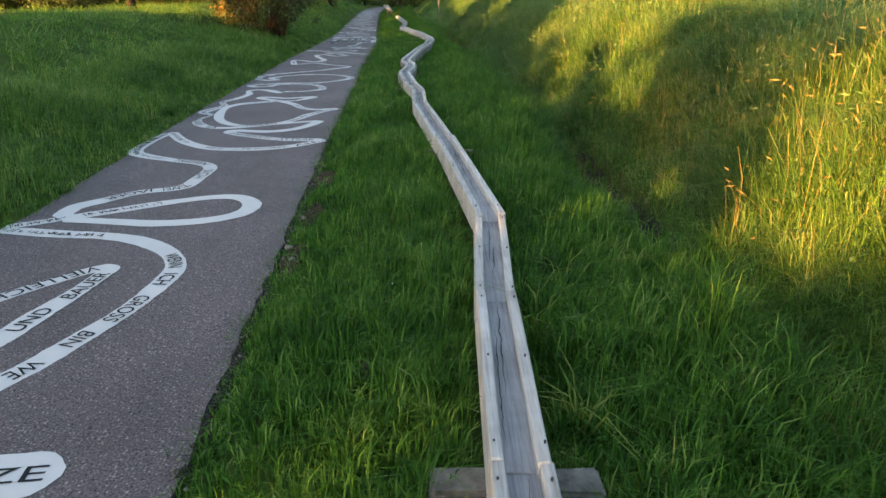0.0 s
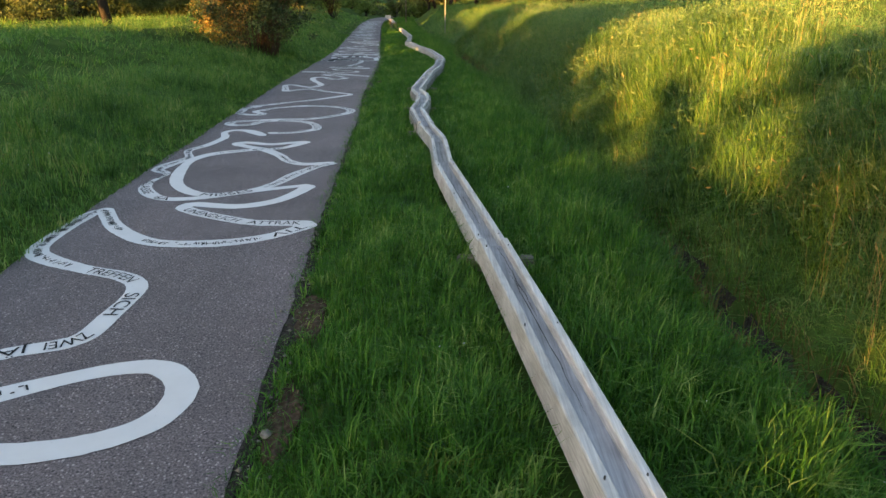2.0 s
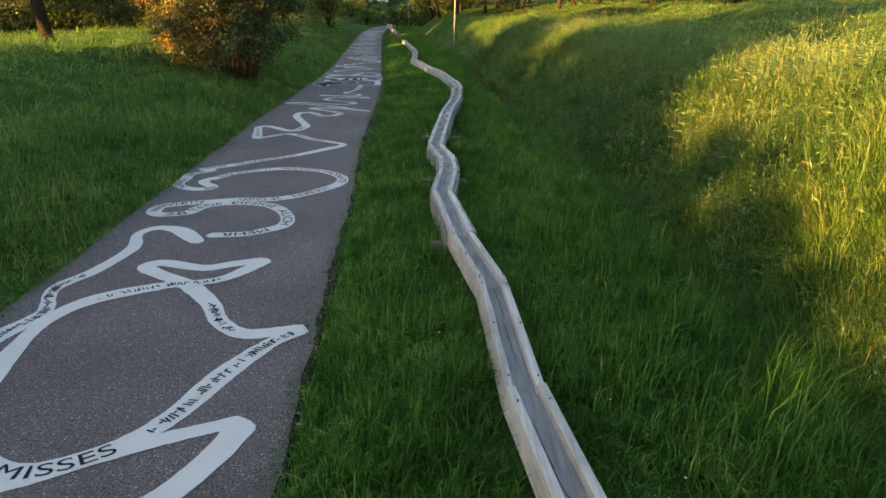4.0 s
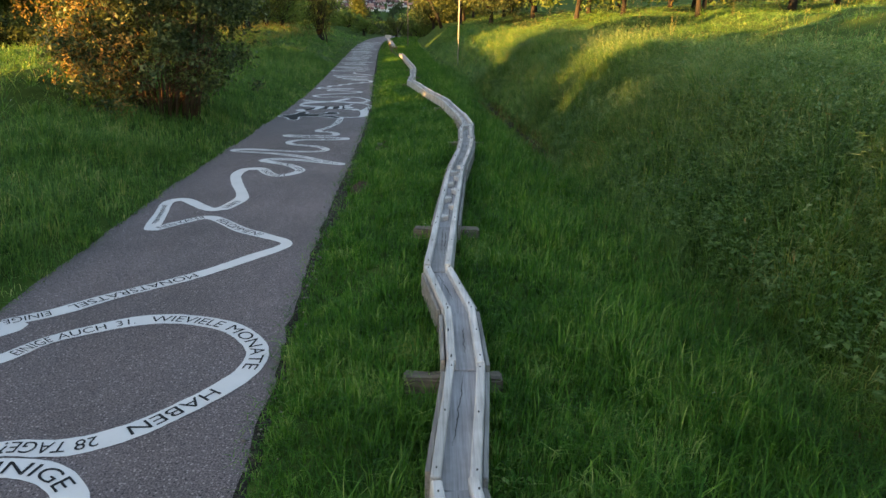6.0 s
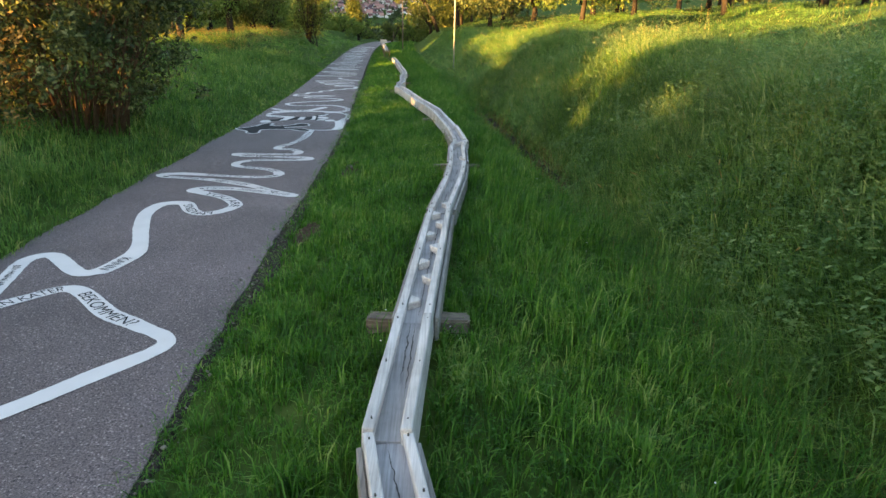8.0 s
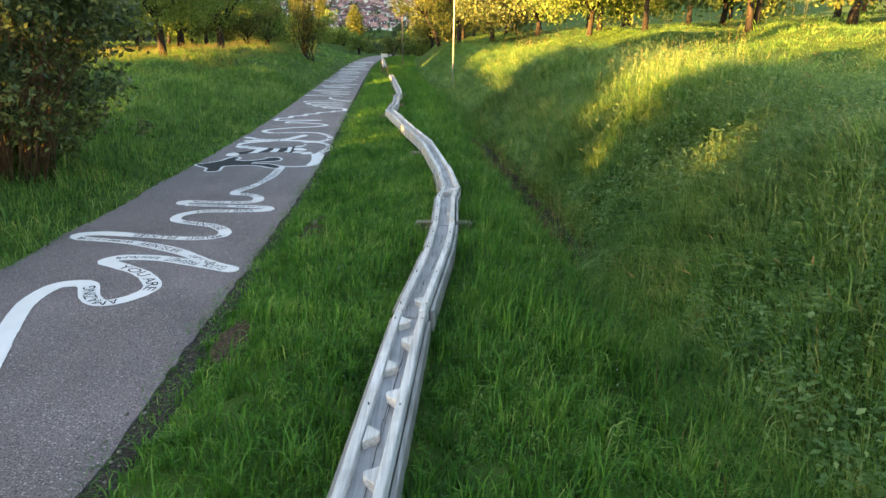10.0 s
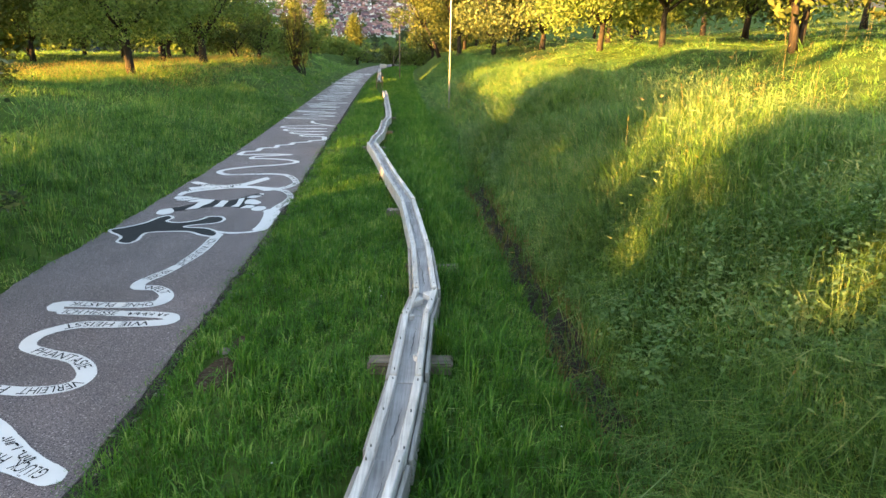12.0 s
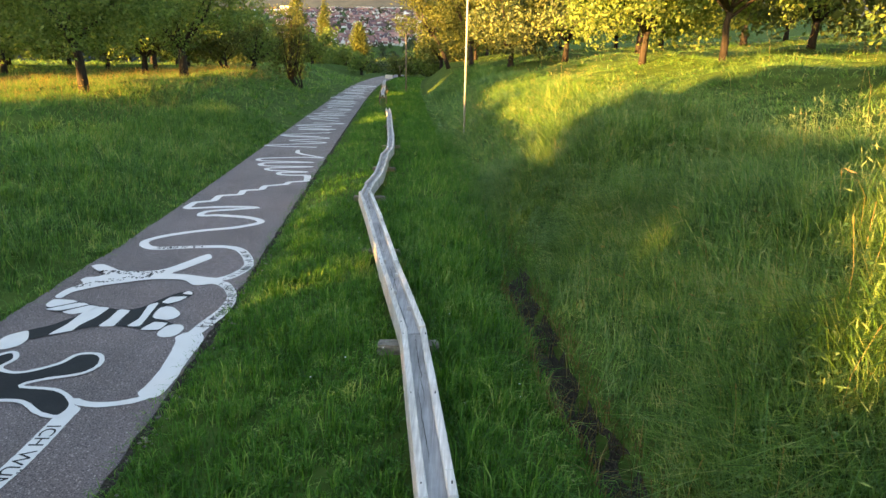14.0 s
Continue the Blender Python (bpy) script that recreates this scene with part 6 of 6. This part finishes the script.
def seed_stalks(name, n, s0, s1, y0, y1, seed, h0, h1, mat=None, lo=0.25):
    """Thin stalks with ripe heads that stand above the meadow."""
    s, y, g = scatter(n, s0, s1, y0, y1, seed)
    x = s + edge(y)
    ok = clump(x, y, 0.55, 3.0) > lo
    x, y = x[ok], y[ok]
    n = len(x)
    h = g.uniform(h0, h1, n)
    a = g.uniform(0, 2 * np.pi, n)
    ln = (g.uniform(0.1, 0.8, n) * h)[:, None]
    go = np.stack([np.cos(a), np.sin(a), np.zeros(n)], 1)
    up = np.array((0.0, 0.0, 1.0))
    hh = h[:, None]
    o = np.stack([x, y, land(x, y)], 1)
    m1 = o + go * ln * 0.25 + up * hh * 0.6
    e = o + go * ln + up * hh * (1 - 0.25 * ln / hh)
    side = np.stack([-np.sin(a), np.cos(a), np.zeros(n)], 1)
    out = e - m1
    out /= np.linalg.norm(out, axis=1, keepdims=True)
    out = out - up * 0.5 * ln / hh
    th, hl, hw = 0.0015, g.uniform(0.04, 0.1, n)[:, None], g.uniform(0.003, 0.007, n)[:, None]
    across = np.cross(side, out)
    v = np.stack([o - side * th, o + side * th, m1 + side * th, m1 - side * th, e + side * th * 0.7, e - side * th * 0.7,
                  e - out * hl * 0.2, e + side * hw + out * hl * 0.3, e + out * hl, e - side * hw + out * hl * 0.35,
                  e + across * hw + out * hl * 0.3, e - across * hw + out * hl * 0.35], 1).reshape(-1, 3)
    i = np.arange(n)[:, None] * 12
    loops = (i + np.array([[0, 1, 2, 3, 3, 2, 4, 5, 6, 7, 8, 9, 6, 10, 8, 11]])).ravel()
    starts = (np.arange(n)[:, None] * 16 + np.array([[0, 4, 8, 12]])).ravel()
    tagged(fast_mesh(name, v, loops, starts, mat or STRAW), "ripe straw-coloured grass heads above the meadow", "grass", kind="stuff")


seed_stalks("grass_heads", 1500, 3.3, 7, 2, 44, 401, 0.35, 0.72, lo=0.4)
HAZE_HEADS = leaf_material("grey_green_grass_heads", [(0.1, (0.085, 0.16, 0.055)), (0.5, (0.17, 0.255, 0.1)), (1.0, (0.33, 0.38, 0.19))], 0.4, 0.8)
seed_stalks("grass_heads", 9500, 3.9, 6.8, -0.3, 36, 404, 0.25, 0.55, HAZE_HEADS, 0.0)
seed_stalks("grass_heads", 6500, 3.95, 6.3, 12, 26, 406, 0.3, 0.55, HAZE_HEADS, 0.3)
seed_stalks("grass_heads", 9000, -17, -5.2, 38, 70, 407, 0.22, 0.42, lo=0.1)
seed_stalks("grass_heads", 260, 3.3, 5.0, 2.5, 7.5, 405, 0.45, 0.85, lo=0.0)
seed_stalks("grass_heads", 500, 7, 16, 8, 60, 402, 0.4, 0.8)
seed_stalks("grass_heads", 350, -8, -2.7, 6, 50, 403, 0.3, 0.5)


def pebbles(n, seed):
    """Small loose stones along the crumbled edge."""
    g = np.random.default_rng(seed)
    y = 0.2 + 31 * g.random(n)
    s = trim(y) + g.normal(0.06, 0.07, n)
    x = s + edge(y)
    z = np.maximum(land(x, y), -0.005) + 0.012
    r = 0.006 + 0.014 * g.random(n) ** 2.5
    shape = np.array([[1, 0, 0], [-1, 0, 0], [0, 1, 0], [0, -1, 0], [0, 0, 0.7], [0, 0, -0.7]], float)
    v = (np.stack([x, y, z], 1)[:, None, :] + shape[None] * r[:, None, None] * g.uniform(0.7, 1.3, (n, 6, 1))).reshape(-1, 3)
    tri = np.array([0, 2, 4, 2, 1, 4, 1, 3, 4, 3, 0, 4, 2, 0, 5, 1, 2, 5, 3, 1, 5, 0, 3, 5])
    tagged(fast_mesh("pebbles", v, (np.arange(n)[:, None] * 6 + tri[None]).ravel(), np.arange(n * 8) * 3, STONE), "small pale stones along the path edge", "stones", kind="stuff")


pebbles(900, 501)


def loose_stone(s, y, r, seed):
    bm = bmesh.new()
    bmesh.ops.create_icosphere(bm, subdivisions=2, radius=r)
    for v in bm.verts:
        v.co += noise.noise_vector(v.co * (2.2 / r) * 0.5 + Vector((seed, 0, 0))) * r * 0.4
        v.co.z *= 0.55
    ob = part("stone", bm, STONE)
    x, yy, z = spot(s, y)
    ob.location = (x, yy, max(z, 0.0) + r * 0.35)
    tagged(ob, "pale loose stone lying in the grass by the path", "stone", "loose stones")


for k, (s, y, r) in enumerate(((0.37, 23.55, 0.05), (0.05, 4.85, 0.03), (0.04, 4.1, 0.038), (0.1, 3.85, 0.03), (0.39, 23.0, 0.03))):
    loose_stone(s, y, r, k)


def flowers(n, s0, s1, y0, y1, lift, seed):
    """Tiny white blossoms scattered in the grass."""
    s, y, g = scatter(n, s0, s1, y0, y1, seed)
    x = s + edge(y)
    keep = clump(x, y, 0.9, 5.0) > 0.55
    x, y = x[keep], y[keep]
    n = len(x)
    c = np.stack([x, y, land(x, y) + lift * g.uniform(0.7, 1.2, n)], 1)
    ang = np.arange(6) * math.pi / 3
    ring = np.stack([np.cos(ang), np.sin(ang), 0.3 * np.sin(2 * ang)], 1)
    v = (c[:, None, :] + ring[None] * g.uniform(0.004, 0.009, (n, 1, 1))).reshape(-1, 3)
    tagged(fast_mesh("small_flowers", v, np.arange(6 * n), np.arange(n) * 6, WHITE), "tiny white flowers in the grass", "flowers", kind="stuff")


flowers(500, -6.5, -2.7, 6, 40, 0.36, 511)
flowers(160, 0.8, 2.9, 3, 32, 0.13, 512)


def tussock(s, y, n, h, mat, label, seed, width=0.011):
    """One tall tuft of broad blades."""
    g = np.random.default_rng(seed)
    x0, y0, _ = spot(s, y)
    xs, ys = x0 + g.normal(0, 0.035, n), y0 + g.normal(0, 0.035, n)
    ob = blades("grass_tuft", xs, ys, h * g.uniform(0.5, 1.1, n), width * g.uniform(0.6, 1.2, n), mat, label, 1.0, seed)
    del ob["kind"]
    return tagged(ob, label, "grass tuft", "tall tufts")


PALE = leaf_material("pale_broad_grass", [(0.1, (0.1, 0.17, 0.03)), (0.6, (0.18, 0.24, 0.05)), (1.0, (0.32, 0.32, 0.1))])
for k, (x, y, n, h) in enumerate(((0.6, 2.5, 22, 0.36), (0.66, 1.65, 26, 0.34), (0.85, 3.1, 10, 0.4), (0.9, 1.25, 12, 0.3), (0.95, 4.3, 20, 0.3), (-0.3, 4.5, 34, 0.2), (-0.15, 3.6, 30, 0.22), (-0.9, 15.3, 30, 0.22), (0.9, 14.6, 26, 0.28))):
    tussock(x - float(edge(y)), y, n, h, PALE, "pale tall tuft of broad grass beside the ball run", 520 + k)


def herbs(n, s0, s1, y0, y1, seed, lo=0.5, tall=(0.22, 0.5), leaf=(0.025, 0.065), label="leafy green weeds among the long grass of the bank", mat=None):
    """Leafy weeds between the grasses."""
    s, y, g = scatter(n, s0, s1, y0, y1, seed)
    x = s + edge(y)
    keep = (clump(x, y, 0.45, 9.0) > lo) & keep_run_clear(x, y)
    x, y = x[keep], y[keep]
    n = len(x)
    m = 12
    h = g.uniform(*tall, n)
    f = g.uniform(0.25, 1.0, (n, m))
    a = g.uniform(0, 2 * np.pi, (n, m))
    base_p = np.stack([x, y, land(x, y)], 1)[:, None, :]
    p = base_p + np.stack([0.03 * np.cos(a), 0.03 * np.sin(a), h[:, None] * f], 2)
    d = np.stack([np.cos(a), np.sin(a), g.uniform(-0.3, 0.6, (n, m))], 2)
    w = np.stack([-np.sin(a), np.cos(a), np.zeros((n, m))], 2)
    ln = g.uniform(*leaf, (n, m))[..., None] * (1.2 - 0.6 * f[..., None])
    q = np.stack([p, p + d * ln * 0.5 + w * ln * 0.32, p + d * ln - np.array((0, 0, 0.012)), p + d * ln * 0.5 - w * ln * 0.32], 2).reshape(-1, 3)
    tagged(fast_mesh("weeds", q, np.arange(len(q)), np.arange(len(q) // 4) * 4, mat or MEADOW_HERB), label, "weeds", kind="stuff")


MEADOW_HERB = leaf_material("weed_leaves", [(0.1, (0.06, 0.13, 0.045)), (0.5, (0.12, 0.22, 0.08)), (1.0, (0.24, 0.33, 0.15))], 0.4, 0.5, 0.15)
herbs(2600, 3.4, 6.2, 0, 36, 531, 0.6)
herbs(3800, 3.5, 6.2, 12, 24, 533, 0.3, (0.25, 0.58), (0.03, 0.075))
herbs(4200, 0.7, 2.9, -0.2, 34, 534, 0.35, (0.07, 0.16), (0.018, 0.038), "small clover leaves in the short grass of the verge", GRASS)
